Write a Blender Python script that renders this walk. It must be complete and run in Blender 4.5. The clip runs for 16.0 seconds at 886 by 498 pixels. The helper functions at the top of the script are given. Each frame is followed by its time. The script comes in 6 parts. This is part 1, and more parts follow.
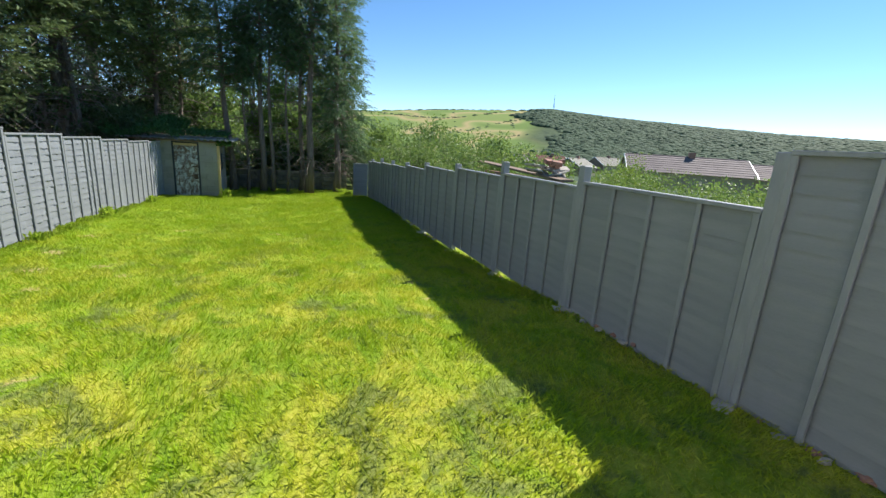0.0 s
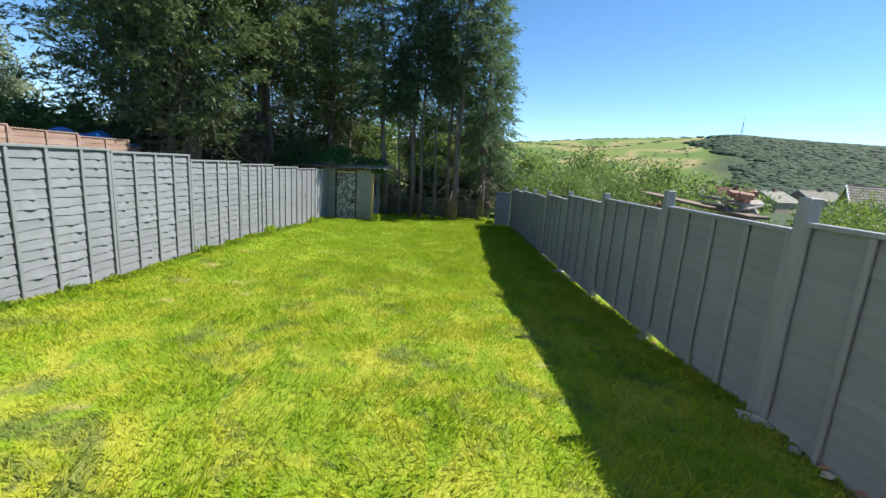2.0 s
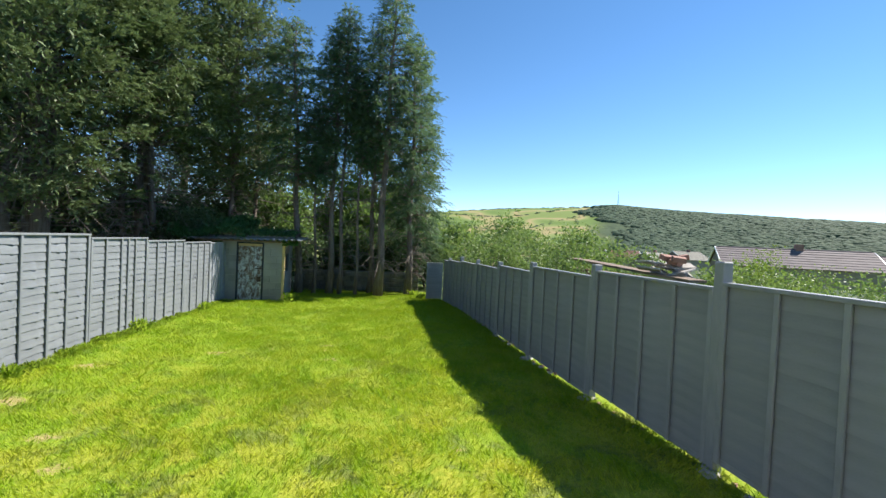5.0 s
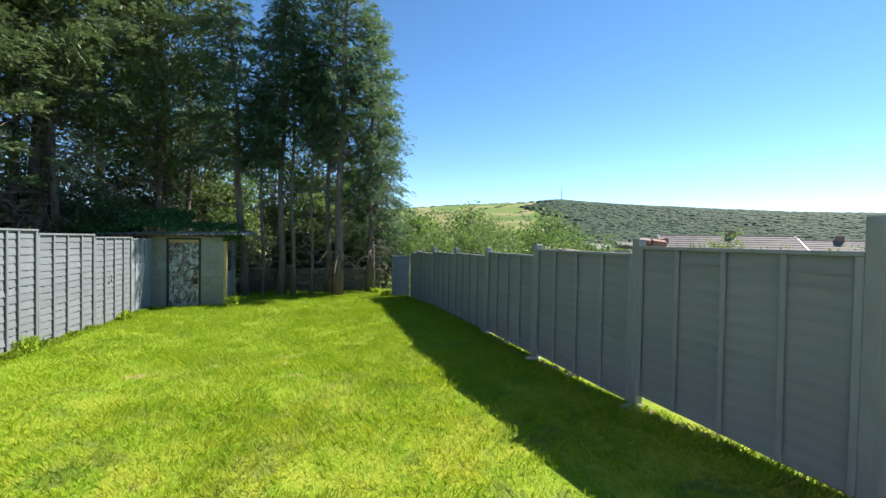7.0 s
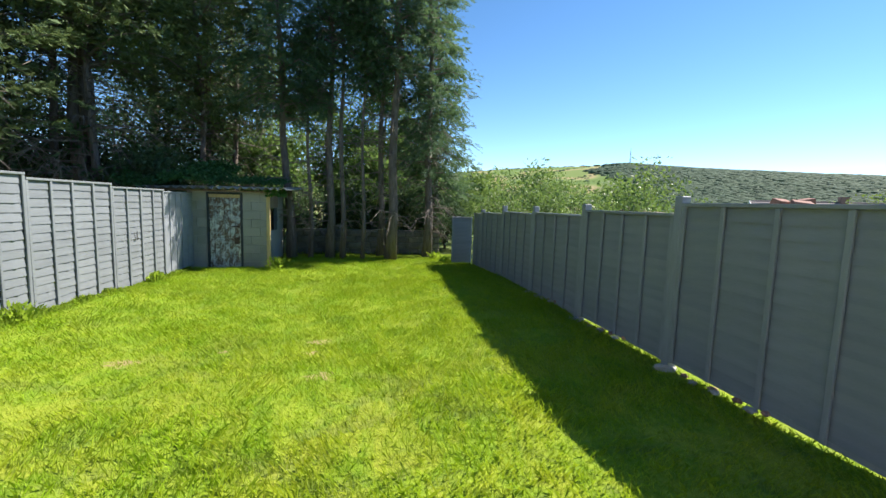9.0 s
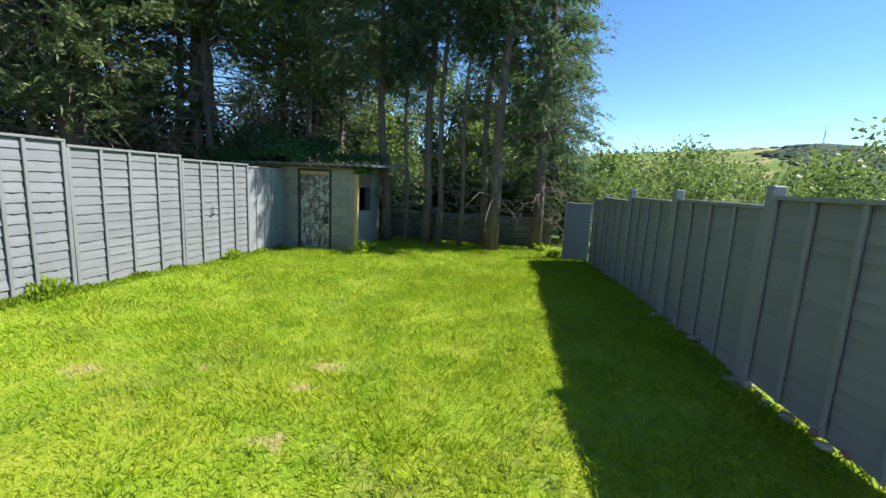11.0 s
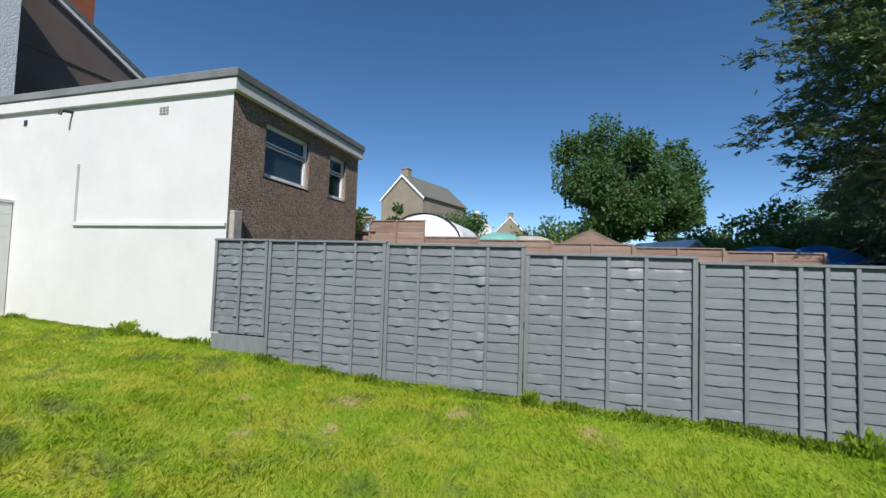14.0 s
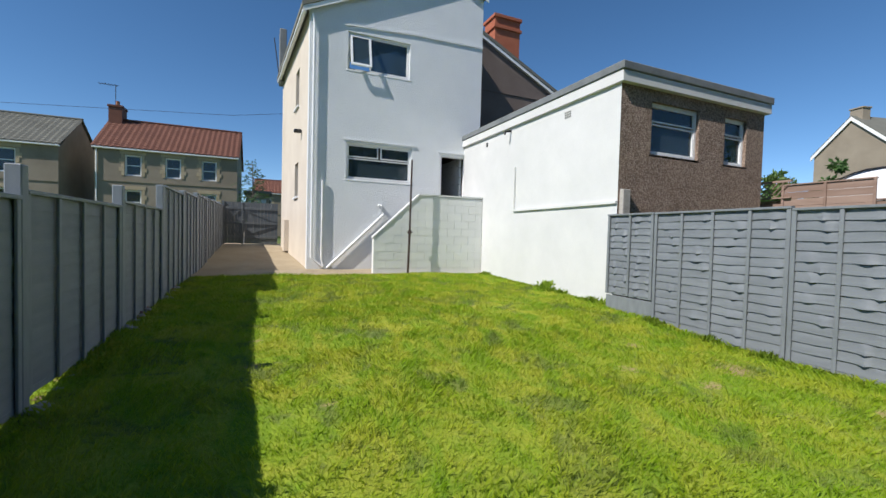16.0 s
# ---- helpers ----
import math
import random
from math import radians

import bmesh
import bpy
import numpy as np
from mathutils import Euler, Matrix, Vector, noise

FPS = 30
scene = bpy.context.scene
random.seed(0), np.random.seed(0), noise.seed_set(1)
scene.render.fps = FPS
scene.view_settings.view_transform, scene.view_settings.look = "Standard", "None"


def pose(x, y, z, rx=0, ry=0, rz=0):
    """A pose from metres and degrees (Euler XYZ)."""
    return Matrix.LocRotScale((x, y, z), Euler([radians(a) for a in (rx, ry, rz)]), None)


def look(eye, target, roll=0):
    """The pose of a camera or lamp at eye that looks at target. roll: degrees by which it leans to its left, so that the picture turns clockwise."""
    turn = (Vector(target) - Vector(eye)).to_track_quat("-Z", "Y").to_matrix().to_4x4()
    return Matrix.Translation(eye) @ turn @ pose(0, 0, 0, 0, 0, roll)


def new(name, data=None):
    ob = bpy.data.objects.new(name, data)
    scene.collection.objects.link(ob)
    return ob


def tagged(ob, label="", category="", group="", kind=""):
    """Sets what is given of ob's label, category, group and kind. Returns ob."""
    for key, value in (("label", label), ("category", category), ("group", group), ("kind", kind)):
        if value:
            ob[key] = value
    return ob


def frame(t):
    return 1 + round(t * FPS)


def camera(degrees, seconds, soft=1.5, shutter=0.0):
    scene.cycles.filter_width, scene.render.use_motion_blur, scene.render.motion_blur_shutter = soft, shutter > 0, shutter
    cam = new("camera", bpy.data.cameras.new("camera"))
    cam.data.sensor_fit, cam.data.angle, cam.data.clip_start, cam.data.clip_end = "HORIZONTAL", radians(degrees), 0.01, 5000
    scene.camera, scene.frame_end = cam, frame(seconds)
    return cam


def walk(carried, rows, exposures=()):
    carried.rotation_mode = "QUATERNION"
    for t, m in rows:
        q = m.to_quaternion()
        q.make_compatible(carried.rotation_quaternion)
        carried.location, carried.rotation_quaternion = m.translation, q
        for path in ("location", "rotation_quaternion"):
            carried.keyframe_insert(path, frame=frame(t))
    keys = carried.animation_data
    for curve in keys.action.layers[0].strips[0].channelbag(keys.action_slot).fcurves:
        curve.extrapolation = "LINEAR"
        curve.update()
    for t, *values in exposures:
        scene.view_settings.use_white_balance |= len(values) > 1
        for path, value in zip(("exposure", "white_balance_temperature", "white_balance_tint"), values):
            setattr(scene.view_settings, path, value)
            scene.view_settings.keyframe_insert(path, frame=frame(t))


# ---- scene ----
cam = camera(93.4, 16.0)
PATH = [
    (0, (0.648, -2.538, 1.831), (1.337, -0.721, 1.36), 3.9),
    (0.5, (0.872, -2.322, 1.794), (1.303, -0.421, 1.344), 3.5),
    (1, (1.018, -2.095, 1.803), (1.251, -0.155, 1.378), 3.4),
    (1.5, (1.142, -1.851, 1.797), (1.235, 0.107, 1.402), 4.2),
    (2, (1.223, -1.59, 1.776), (1.223, 0.373, 1.392), 3.9),
    (2.5, (1.276, -1.252, 1.735), (1.225, 0.716, 1.382), 4.3),
    (3, (1.318, -0.919, 1.759), (1.268, 1.057, 1.449), 4.4),
    (3.5, (1.263, -0.557, 1.743), (1.262, 1.429, 1.5), 4.5),
    (4, (1.075, -0.256, 1.781), (1.188, 1.734, 1.613), 4.2),
    (4.5, (0.905, 0.038, 1.771), (1.161, 2.019, 1.678), 3.6),
    (5, (0.753, 0.303, 1.746), (1.144, 2.264, 1.71), 2.7),
    (5.2, (0.657, 0.407, 1.759), (1.106, 2.356, 1.738), 2.4),
    (7.3, (0.483, 2.013, 1.468), (1.105, 3.913, 1.417), 1.1),
    (7.5, (0.503, 2.2, 1.472), (1.104, 4.106, 1.395), 0.9),
    (8, (0.536, 2.677, 1.424), (1.064, 4.602, 1.303), 1.1),
    (8.5, (0.638, 3.197, 1.357), (1.084, 5.139, 1.189), 1.5),
    (10.8, (1.552, 5.306, 1.257), (1.397, 7.275, 0.937), 2.7),
    (11, (1.646, 5.485, 1.258), (1.401, 7.444, 0.942), 2.9),
    (11.5, (1.756, 5.919, 1.304), (1.254, 7.831, 0.999), 3.3),
    (12, (1.753, 6.326, 1.395), (0.943, 8.137, 1.137), 3.5),
    (12.5, (1.691, 6.584, 1.439), (0.422, 8.123, 1.289), 3.2),
    (13, (1.59, 6.679, 1.433), (-0.136, 7.689, 1.401), 2.7),
    (13.5, (1.544, 6.678, 1.43), (-0.441, 6.923, 1.481), 2.4),
    (14, (1.638, 6.704, 1.376), (-0.279, 6.143, 1.468), 1.9),
    (14.5, (1.915, 6.745, 1.322), (0.297, 5.573, 1.418), 1.9),
    (15, (2.108, 6.916, 1.301), (0.839, 5.372, 1.357), 1.8),
    (15.5, (2.151, 7.154, 1.255), (1.164, 5.415, 1.265), 1.9),
    (16, (2.202, 7.304, 1.251), (1.407, 5.469, 1.189), 1.5),
]
EXPOSURES = ((0.0, 0.88, 6700, 12), (3.5, 0.95, 6700, 12), (5.0, 0.97, 6750, 12), (8.5, 1.05, 6750, 12), (11.0, 1.05, 6750, 12), (12.0, 1.16, 6750, 12), (12.6, 1.1, 6700, 12), (13.3, 0.68, 6500, 12), (14.0, 0.15, 6400, 13), (15.0, 0.05, 6400, 13), (16.0, 0.2, 6400, 13))
walk(cam, [(t, look(eye, target, roll)) for t, eye, target, roll in PATH], EXPOSURES)

# ---- world and sun ----
SUN_TO = Vector((0.965, 0.26, 1.0)).normalized()
world = bpy.data.worlds.new("sky_world")
scene.world = world
world.use_nodes = True
wn = world.node_tree.nodes
wn.clear()
sky = wn.new("ShaderNodeTexSky")
sky.sky_type = "NISHITA"
sky.sun_disc = False
sky.sun_elevation = math.asin(SUN_TO.z)
sky.sun_rotation = math.atan2(SUN_TO.x, SUN_TO.y)
sky.air_density, sky.dust_density, sky.ozone_density = 0.62, 0.0, 1.3
bg = wn.new("ShaderNodeBackground")
bg.inputs["Strength"].default_value = 0.122
wout = wn.new("ShaderNodeOutputWorld")
deep = wn.new("ShaderNodeHueSaturation")
deep.inputs["Saturation"].default_value = 1.2
deep.inputs["Hue"].default_value = 0.495
world.node_tree.links.new(sky.outputs["Color"], deep.inputs["Color"])
world.node_tree.links.new(deep.outputs["Color"], bg.inputs["Color"])
world.node_tree.links.new(bg.outputs["Background"], wout.inputs["Surface"])
sun_data = bpy.data.lights.new("sun", "SUN")
sun_data.energy, sun_data.angle, sun_data.color = 5.0, radians(0.53), (1.0, 0.955, 0.88)
sun = new("sun", sun_data)
sun.matrix_world = look((0, 0, 0), tuple(-SUN_TO))
sun.location = (20, 3, 30)


# ---- materials ----
def rgb(c):
    return (c[0], c[1], c[2], 1.0)


class Mat:
    """A node material with a few shorthands."""

    def __init__(self, name, rough=0.7, metal=0.0, spec=0.4):
        self.m = bpy.data.materials.new(name)
        self.m.use_nodes = True
        self.t = self.m.node_tree
        self.b = self.t.nodes["Principled BSDF"]
        self.b.inputs["Roughness"].default_value = rough
        self.b.inputs["Metallic"].default_value = metal
        self.b.inputs["Specular IOR Level"].default_value = spec
        self.co = self.t.nodes.new("ShaderNodeTexCoord").outputs["Object"]

    def link(self, a, b):
        self.t.links.new(a, b)

    def world_co(self):
        self.co = self.t.nodes.new("ShaderNodeNewGeometry").outputs["Position"]
        return self

    def noise(self, scale, detail=4.0, rough=0.55, stretch=None, distort=0.0):
        n = self.t.nodes.new("ShaderNodeTexNoise")
        n.inputs["Scale"].default_value = scale
        n.inputs["Detail"].default_value = detail
        n.inputs["Roughness"].default_value = rough
        n.inputs["Distortion"].default_value = distort
        co = self.co
        if stretch:
            mp = self.t.nodes.new("ShaderNodeMapping")
            mp.inputs["Scale"].default_value = stretch
            self.link(co, mp.inputs["Vector"])
            co = mp.outputs["Vector"]
        self.link(co, n.inputs["Vector"])
        return n.outputs["Fac"]

    def ramp(self, fac, stops):
        r = self.t.nodes.new("ShaderNodeValToRGB")
        e = r.color_ramp.elements
        while len(e) < len(stops):
            e.new(0.5)
        for el, (p, c) in zip(e, stops):
            el.position, el.color = p, rgb(c)
        self.link(fac, r.inputs["Fac"])
        return r.outputs["Color"]

    def mix(self, fac, a, b, mode="MIX"):
        n = self.t.nodes.new("ShaderNodeMix")
        n.data_type, n.blend_type = "RGBA", mode
        for sock, v in ((n.inputs[0], fac), (n.inputs[6], a), (n.inputs[7], b)):
            if isinstance(v, (int, float)):
                sock.default_value = v
            elif isinstance(v, tuple):
                sock.default_value = rgb(v)
            else:
                self.link(v, sock)
        return n.outputs[2]

    def rand(self):
        return self.t.nodes.new("ShaderNodeObjectInfo").outputs["Random"]

    def island(self):
        return self.t.nodes.new("ShaderNodeNewGeometry").outputs["Random Per Island"]

    def colour(self, c):
        if isinstance(c, tuple):
            self.b.inputs["Base Color"].default_value = rgb(c)
        else:
            self.link(c, self.b.inputs["Base Color"])
        return self

    def bump(self, fac, strength=0.3, dist=0.01):
        n = self.t.nodes.new("ShaderNodeBump")
        n.inputs["Strength"].default_value = strength
        n.inputs["Distance"].default_value = dist
        self.link(fac, n.inputs["Height"])
        self.link(n.outputs["Normal"], self.b.inputs["Normal"])
        return self

    def leafy(self, amount, tint):
        """Lets light through thin leaves."""
        tr = self.t.nodes.new("ShaderNodeBsdfTranslucent")
        if isinstance(tint, tuple):
            tr.inputs["Color"].default_value = rgb(tint)
        else:
            self.link(tint, tr.inputs["Color"])
        mx = self.t.nodes.new("ShaderNodeMixShader")
        mx.inputs["Fac"].default_value = amount
        self.link(self.b.outputs["BSDF"], mx.inputs[1])
        self.link(tr.outputs["BSDF"], mx.inputs[2])
        self.link(mx.outputs["Shader"], self.t.nodes["Material Output"].inputs["Surface"])
        return self


def mottled(name, a, b, scale=6.0, rough=0.8, bump=0.25, dist=0.01, fine=60.0, stretch=None, metal=0.0, vary=0.0, spec=0.35, mid=None):
    """Two tones mixed at two scales, with a fine relief."""
    m = Mat(name, rough, metal, spec)
    big, small = m.noise(scale, 5, 0.6, stretch), m.noise(fine, 3, 0.6, stretch)
    stops = [(0.32, a), (0.68, b)] if mid is None else [(0.3, a), (0.5, mid), (0.7, b)]
    c = m.mix(0.25, m.ramp(big, stops), m.ramp(small, [(0.3, a), (0.7, b)]))
    if vary:
        c = m.mix(vary, c, m.ramp(m.rand(), [(0.0, a), (1.0, b)]))
    m.colour(c).bump(small, bump, dist)
    return m.m


def leaf_mat(name, dark, light, through_tint, amount=0.35, rough=0.55, pale=None):
    m = Mat(name, rough, 0.0, 0.3)
    isl = m.island()
    stops = [(0.0, dark), (0.75, light), (1.0, pale or light)]
    big = m.noise(0.9, 2)
    c = m.mix(0.35, m.ramp(isl, stops), m.ramp(big, [(0.35, dark), (0.65, light)]))
    m.colour(c).leafy(amount, m.mix(0.5, c, through_tint))
    return m.m


GREY_PAINT = mottled("grey_fence_paint", (0.128, 0.142, 0.154), (0.21, 0.23, 0.243), 1.7, 0.42, 0.35, 0.004, 45.0, (1, 1, 5), vary=0.25)
GREY_BATTEN = mottled("grey_batten_paint", (0.14, 0.156, 0.168), (0.21, 0.23, 0.243), 3.0, 0.55, 0.3, 0.003, 70.0, (4, 4, 1), vary=0.2)
SLATE_PAINT = mottled("slate_fence_paint", (0.17, 0.188, 0.21), (0.255, 0.278, 0.305), 1.5, 0.6, 0.35, 0.004, 45.0, (1, 1, 5), vary=0.25)
# Gate grey is set darker: the shade over the gates is in the colour.
SHADED_GATE_PAINT = mottled("gate_paint_with_shade", (0.07, 0.08, 0.09), (0.13, 0.145, 0.155), 2.0, 0.7, 0.3, 0.003, 50.0, (4, 4, 1), vary=0.3)
SLATE_POST = mottled("slate_post_paint", (0.195, 0.216, 0.24), (0.28, 0.305, 0.335), 3.0, 0.6, 0.3, 0.003, 60.0, (4, 4, 1), vary=0.2)
WHITE_SMOOTH = mottled("white_masonry_paint", (0.56, 0.57, 0.56), (0.655, 0.66, 0.648), 0.9, 0.85, 0.35, 0.006, 28.0)
WHITE_ROUGH = mottled("white_textured_render", (0.68, 0.705, 0.72), (0.77, 0.79, 0.80), 0.7, 0.85, 0.8, 0.022, 24.0)
WHITE_BLOCK = mottled("white_painted_block", (0.66, 0.67, 0.655), (0.76, 0.765, 0.75), 1.5, 0.85, 0.3, 0.006, 40.0, vary=0.4)
CREAM = mottled("cream_render", (0.56, 0.49, 0.40), (0.66, 0.59, 0.49), 0.8, 0.85, 0.5, 0.01, 35.0)
PVC = mottled("white_upvc", (0.78, 0.79, 0.79), (0.84, 0.845, 0.84), 2.0, 0.35, 0.05, 0.001, 20.0)
ROOF_EDGE = mottled("grey_roof_edge", (0.12, 0.135, 0.14), (0.22, 0.235, 0.24), 2.0, 0.7, 0.2, 0.004, 40.0)
TILE_RED = mottled("red_brown_tiles", (0.11, 0.045, 0.03), (0.20, 0.085, 0.055), 1.2, 0.8, 0.3, 0.01, 30.0, vary=0.5)
TILE_GREY = mottled("grey_green_tiles", (0.12, 0.12, 0.10), (0.21, 0.21, 0.175), 1.2, 0.8, 0.3, 0.01, 30.0, vary=0.5)
TILE_MAUVE = mottled("mauve_brown_tiles", (0.125, 0.105, 0.105), (0.195, 0.165, 0.162), 0.6, 0.8, 0.3, 0.02, 9.0)
DARK_RENDER = mottled("dark_brown_render", (0.13, 0.10, 0.085), (0.20, 0.16, 0.14), 0.6, 0.9, 0.6, 0.012, 40.0)
STREET_RENDER = mottled("grey_tan_render", (0.22, 0.185, 0.14), (0.33, 0.285, 0.22), 0.5, 0.9, 0.4, 0.01, 30.0)
SAND_STONE = mottled("sandstone_dressing", (0.36, 0.29, 0.19), (0.48, 0.40, 0.28), 1.5, 0.9, 0.4, 0.01, 20.0)
BRICK = mottled("orange_red_brick", (0.30, 0.085, 0.045), (0.42, 0.14, 0.075), 3.0, 0.85, 0.4, 0.008, 40.0, vary=0.3)
OLD_BRICK = mottled("worn_red_brick", (0.24, 0.12, 0.09), (0.42, 0.26, 0.21), 2.0, 0.9, 0.5, 0.01, 30.0, vary=0.5)
BLOCK = mottled("grey_concrete_block", (0.20, 0.205, 0.19), (0.33, 0.335, 0.31), 2.5, 0.9, 0.5, 0.008, 55.0, vary=0.45)
MORTAR = mottled("mortar", (0.27, 0.27, 0.25), (0.36, 0.36, 0.33), 3.0, 0.95, 0.4, 0.006, 60.0)
OLD_WOOD = mottled("weathered_door_wood", (0.17, 0.12, 0.085), (0.30, 0.23, 0.17), 4.0, 0.85, 0.5, 0.006, 30.0, (6, 6, 0.6))
NEW_WOOD = mottled("pale_raw_timber", (0.40, 0.29, 0.13), (0.56, 0.43, 0.22), 4.0, 0.75, 0.3, 0.004, 40.0, (6, 6, 0.6))
BROWN_WOOD = mottled("brown_fence_wood", (0.19, 0.125, 0.095), (0.35, 0.255, 0.205), 1.2, 0.85, 0.5, 0.006, 26.0, (1, 1, 6), vary=0.4)
RUST_STEEL = mottled("dark_rusty_steel", (0.045, 0.032, 0.03), (0.10, 0.07, 0.06), 8.0, 0.55, 0.3, 0.002, 90.0, metal=0.4)
CORRUGATED = mottled("weathered_corrugated_sheet", (0.16, 0.175, 0.175), (0.31, 0.325, 0.32), 2.0, 0.6, 0.25, 0.004, 30.0, metal=0.3)
BARK = mottled("conifer_bark", (0.095, 0.075, 0.062), (0.22, 0.185, 0.16), 5.0, 0.95, 0.9, 0.03, 22.0, (3, 3, 0.5))
DEAD_TWIG = mottled("dead_twig_wood", (0.13, 0.105, 0.09), (0.25, 0.215, 0.185), 4.0, 0.95, 0.4, 0.004, 30.0)
STONE_WALL = mottled("mossy_stone_wall", (0.10, 0.095, 0.075), (0.24, 0.225, 0.185), 2.0, 0.95, 0.8, 0.03, 12.0, vary=0.4)
RUBBLE = mottled("pale_concrete_rubble", (0.30, 0.28, 0.25), (0.48, 0.46, 0.42), 5.0, 0.95, 0.6, 0.01, 40.0)
TARP_BLUE = mottled("blue_tarpaulin", (0.015, 0.12, 0.42), (0.03, 0.21, 0.60), 2.0, 0.4, 0.3, 0.02, 9.0)
TARP_WHITE = mottled("white_plastic_sheet", (0.66, 0.68, 0.70), (0.78, 0.79, 0.80), 1.5, 0.45, 0.3, 0.02, 8.0)
TEAL_CLOTH = mottled("teal_cloth", (0.12, 0.33, 0.29), (0.20, 0.44, 0.38), 2.0, 0.7, 0.2, 0.01, 20.0)
FELT_BROWN = mottled("brown_felt_roof", (0.15, 0.11, 0.085), (0.25, 0.19, 0.145), 2.0, 0.9, 0.4, 0.01, 40.0)
# Plaster colour carries the gloom of the unlit rooms behind the windows.
ROOM_GLOOM = mottled("plaster_with_room_gloom", (0.12, 0.115, 0.105), (0.18, 0.17, 0.16), 1.5, 0.9, 0.2, 0.004, 30.0)
CLAY_POT = mottled("terracotta", (0.33, 0.13, 0.07), (0.45, 0.20, 0.11), 3.0, 0.85, 0.2, 0.004, 40.0)
DARK_METAL = mottled("dark_metal", (0.03, 0.03, 0.032), (0.06, 0.06, 0.062), 6.0, 0.5, 0.2, 0.002, 60.0, metal=0.5)
IVY = leaf_mat("ivy_leaves", (0.025, 0.075, 0.025), (0.06, 0.17, 0.05), (0.06, 0.16, 0.03))
CYPRESS = leaf_mat("cypress_foliage", (0.048, 0.092, 0.058), (0.095, 0.175, 0.09), (0.18, 0.29, 0.09), 0.45, 0.5, (0.14, 0.20, 0.12))
LEYLAND = leaf_mat("leylandii_foliage", (0.075, 0.12, 0.058), (0.155, 0.225, 0.095), (0.20, 0.28, 0.09), 0.28, 0.5, (0.26, 0.31, 0.14))
SYCAMORE = leaf_mat("sycamore_leaves", (0.035, 0.085, 0.028), (0.105, 0.20, 0.062), (0.16, 0.28, 0.05), 0.35)
WILLOW = leaf_mat("willow_leaves", (0.14, 0.19, 0.11), (0.30, 0.36, 0.24), (0.30, 0.38, 0.18), 0.4)
HEDGE = leaf_mat("elder_bush_leaves", (0.05, 0.10, 0.03), (0.17, 0.27, 0.08), (0.26, 0.38, 0.07), 0.4, 0.5, (0.25, 0.34, 0.13))
BACK_LEAF = leaf_mat("backlit_tree_leaves", (0.045, 0.095, 0.03), (0.13, 0.23, 0.07), (0.26, 0.38, 0.08), 0.5, 0.35, (0.18, 0.27, 0.07))
# Leaf colour darkened for the shade below the conifers.
UNDERWOOD = leaf_mat("shade_coloured_leaves", (0.035, 0.07, 0.035), (0.095, 0.155, 0.07), (0.15, 0.24, 0.07), 0.4, 0.4)
LIME_BUSH = leaf_mat("lime_green_leaves", (0.06, 0.12, 0.02), (0.19, 0.30, 0.05), (0.3, 0.4, 0.06), 0.4)
WEED = leaf_mat("weed_leaves", (0.16, 0.27, 0.02), (0.34, 0.46, 0.06), (0.45, 0.6, 0.06), 0.6)


def make_glass():
    m = Mat("sky_tinted_window_glass", 0.03, 0.0, 0.8)
    # Blue base tint stands in for the sky reflected in the panes.
    m.b.inputs["Base Color"].default_value = (0.05, 0.08, 0.10, 1)
    tp = m.t.nodes.new("ShaderNodeBsdfTransparent")
    tp.inputs["Color"].default_value = (0.55, 0.6, 0.62, 1)
    mx = m.t.nodes.new("ShaderNodeMixShader")
    mx.inputs["Fac"].default_value = 0.45
    m.link(m.b.outputs["BSDF"], mx.inputs[1])
    m.link(tp.outputs["BSDF"], mx.inputs[2])
    m.link(mx.outputs["Shader"], m.t.nodes["Material Output"].inputs["Surface"])
    return m.m


GLASS = make_glass()


def make_peeling():
    """Old door boards, from which pale blue paint flakes."""
    m = Mat("peeling_blue_paint", 0.8)
    wood = m.ramp(m.noise(20, 4, 0.6, (5, 5, 0.5)), [(0.3, (0.06, 0.04, 0.03)), (0.7, (0.20, 0.14, 0.10))])
    paint = m.ramp(m.noise(5, 3), [(0.35, (0.36, 0.43, 0.46)), (0.65, (0.58, 0.62, 0.62))])
    mask = m.ramp(m.noise(11, 6, 0.75, (1.0, 1.0, 0.7), 0.4), [(0.44, (0, 0, 0)), (0.58, (1, 1, 1))])
    m.colour(m.mix(mask, wood, paint)).bump(mask, 0.4, 0.004)
    return m.m


PEELING = make_peeling()
DARK_FRAME = mottled("dark_slate_frame", (0.02, 0.027, 0.035), (0.05, 0.06, 0.07), 9.0, 0.6, 0.2, 0.003)


def make_pebbledash():
    m = Mat("brown_pebbledash", 0.9)
    v = m.t.nodes.new("ShaderNodeTexVoronoi")
    v.inputs["Scale"].default_value = 42.0
    m.link(m.co, v.inputs["Vector"])
    sep = m.t.nodes.new("ShaderNodeSeparateColor")
    m.link(v.outputs["Color"], sep.inputs["Color"])
    c = m.ramp(sep.outputs["Red"], [(0.0, (0.10, 0.07, 0.05)), (0.5, (0.28, 0.20, 0.15)), (1.0, (0.45, 0.37, 0.30))])
    c = m.mix(0.35, c, m.ramp(m.noise(1.3), [(0.35, (0.15, 0.10, 0.08)), (0.65, (0.30, 0.22, 0.17))]))
    m.colour(c).bump(v.outputs["Distance"], 0.9, -0.02)
    return m.m


PEBBLEDASH = make_pebbledash()


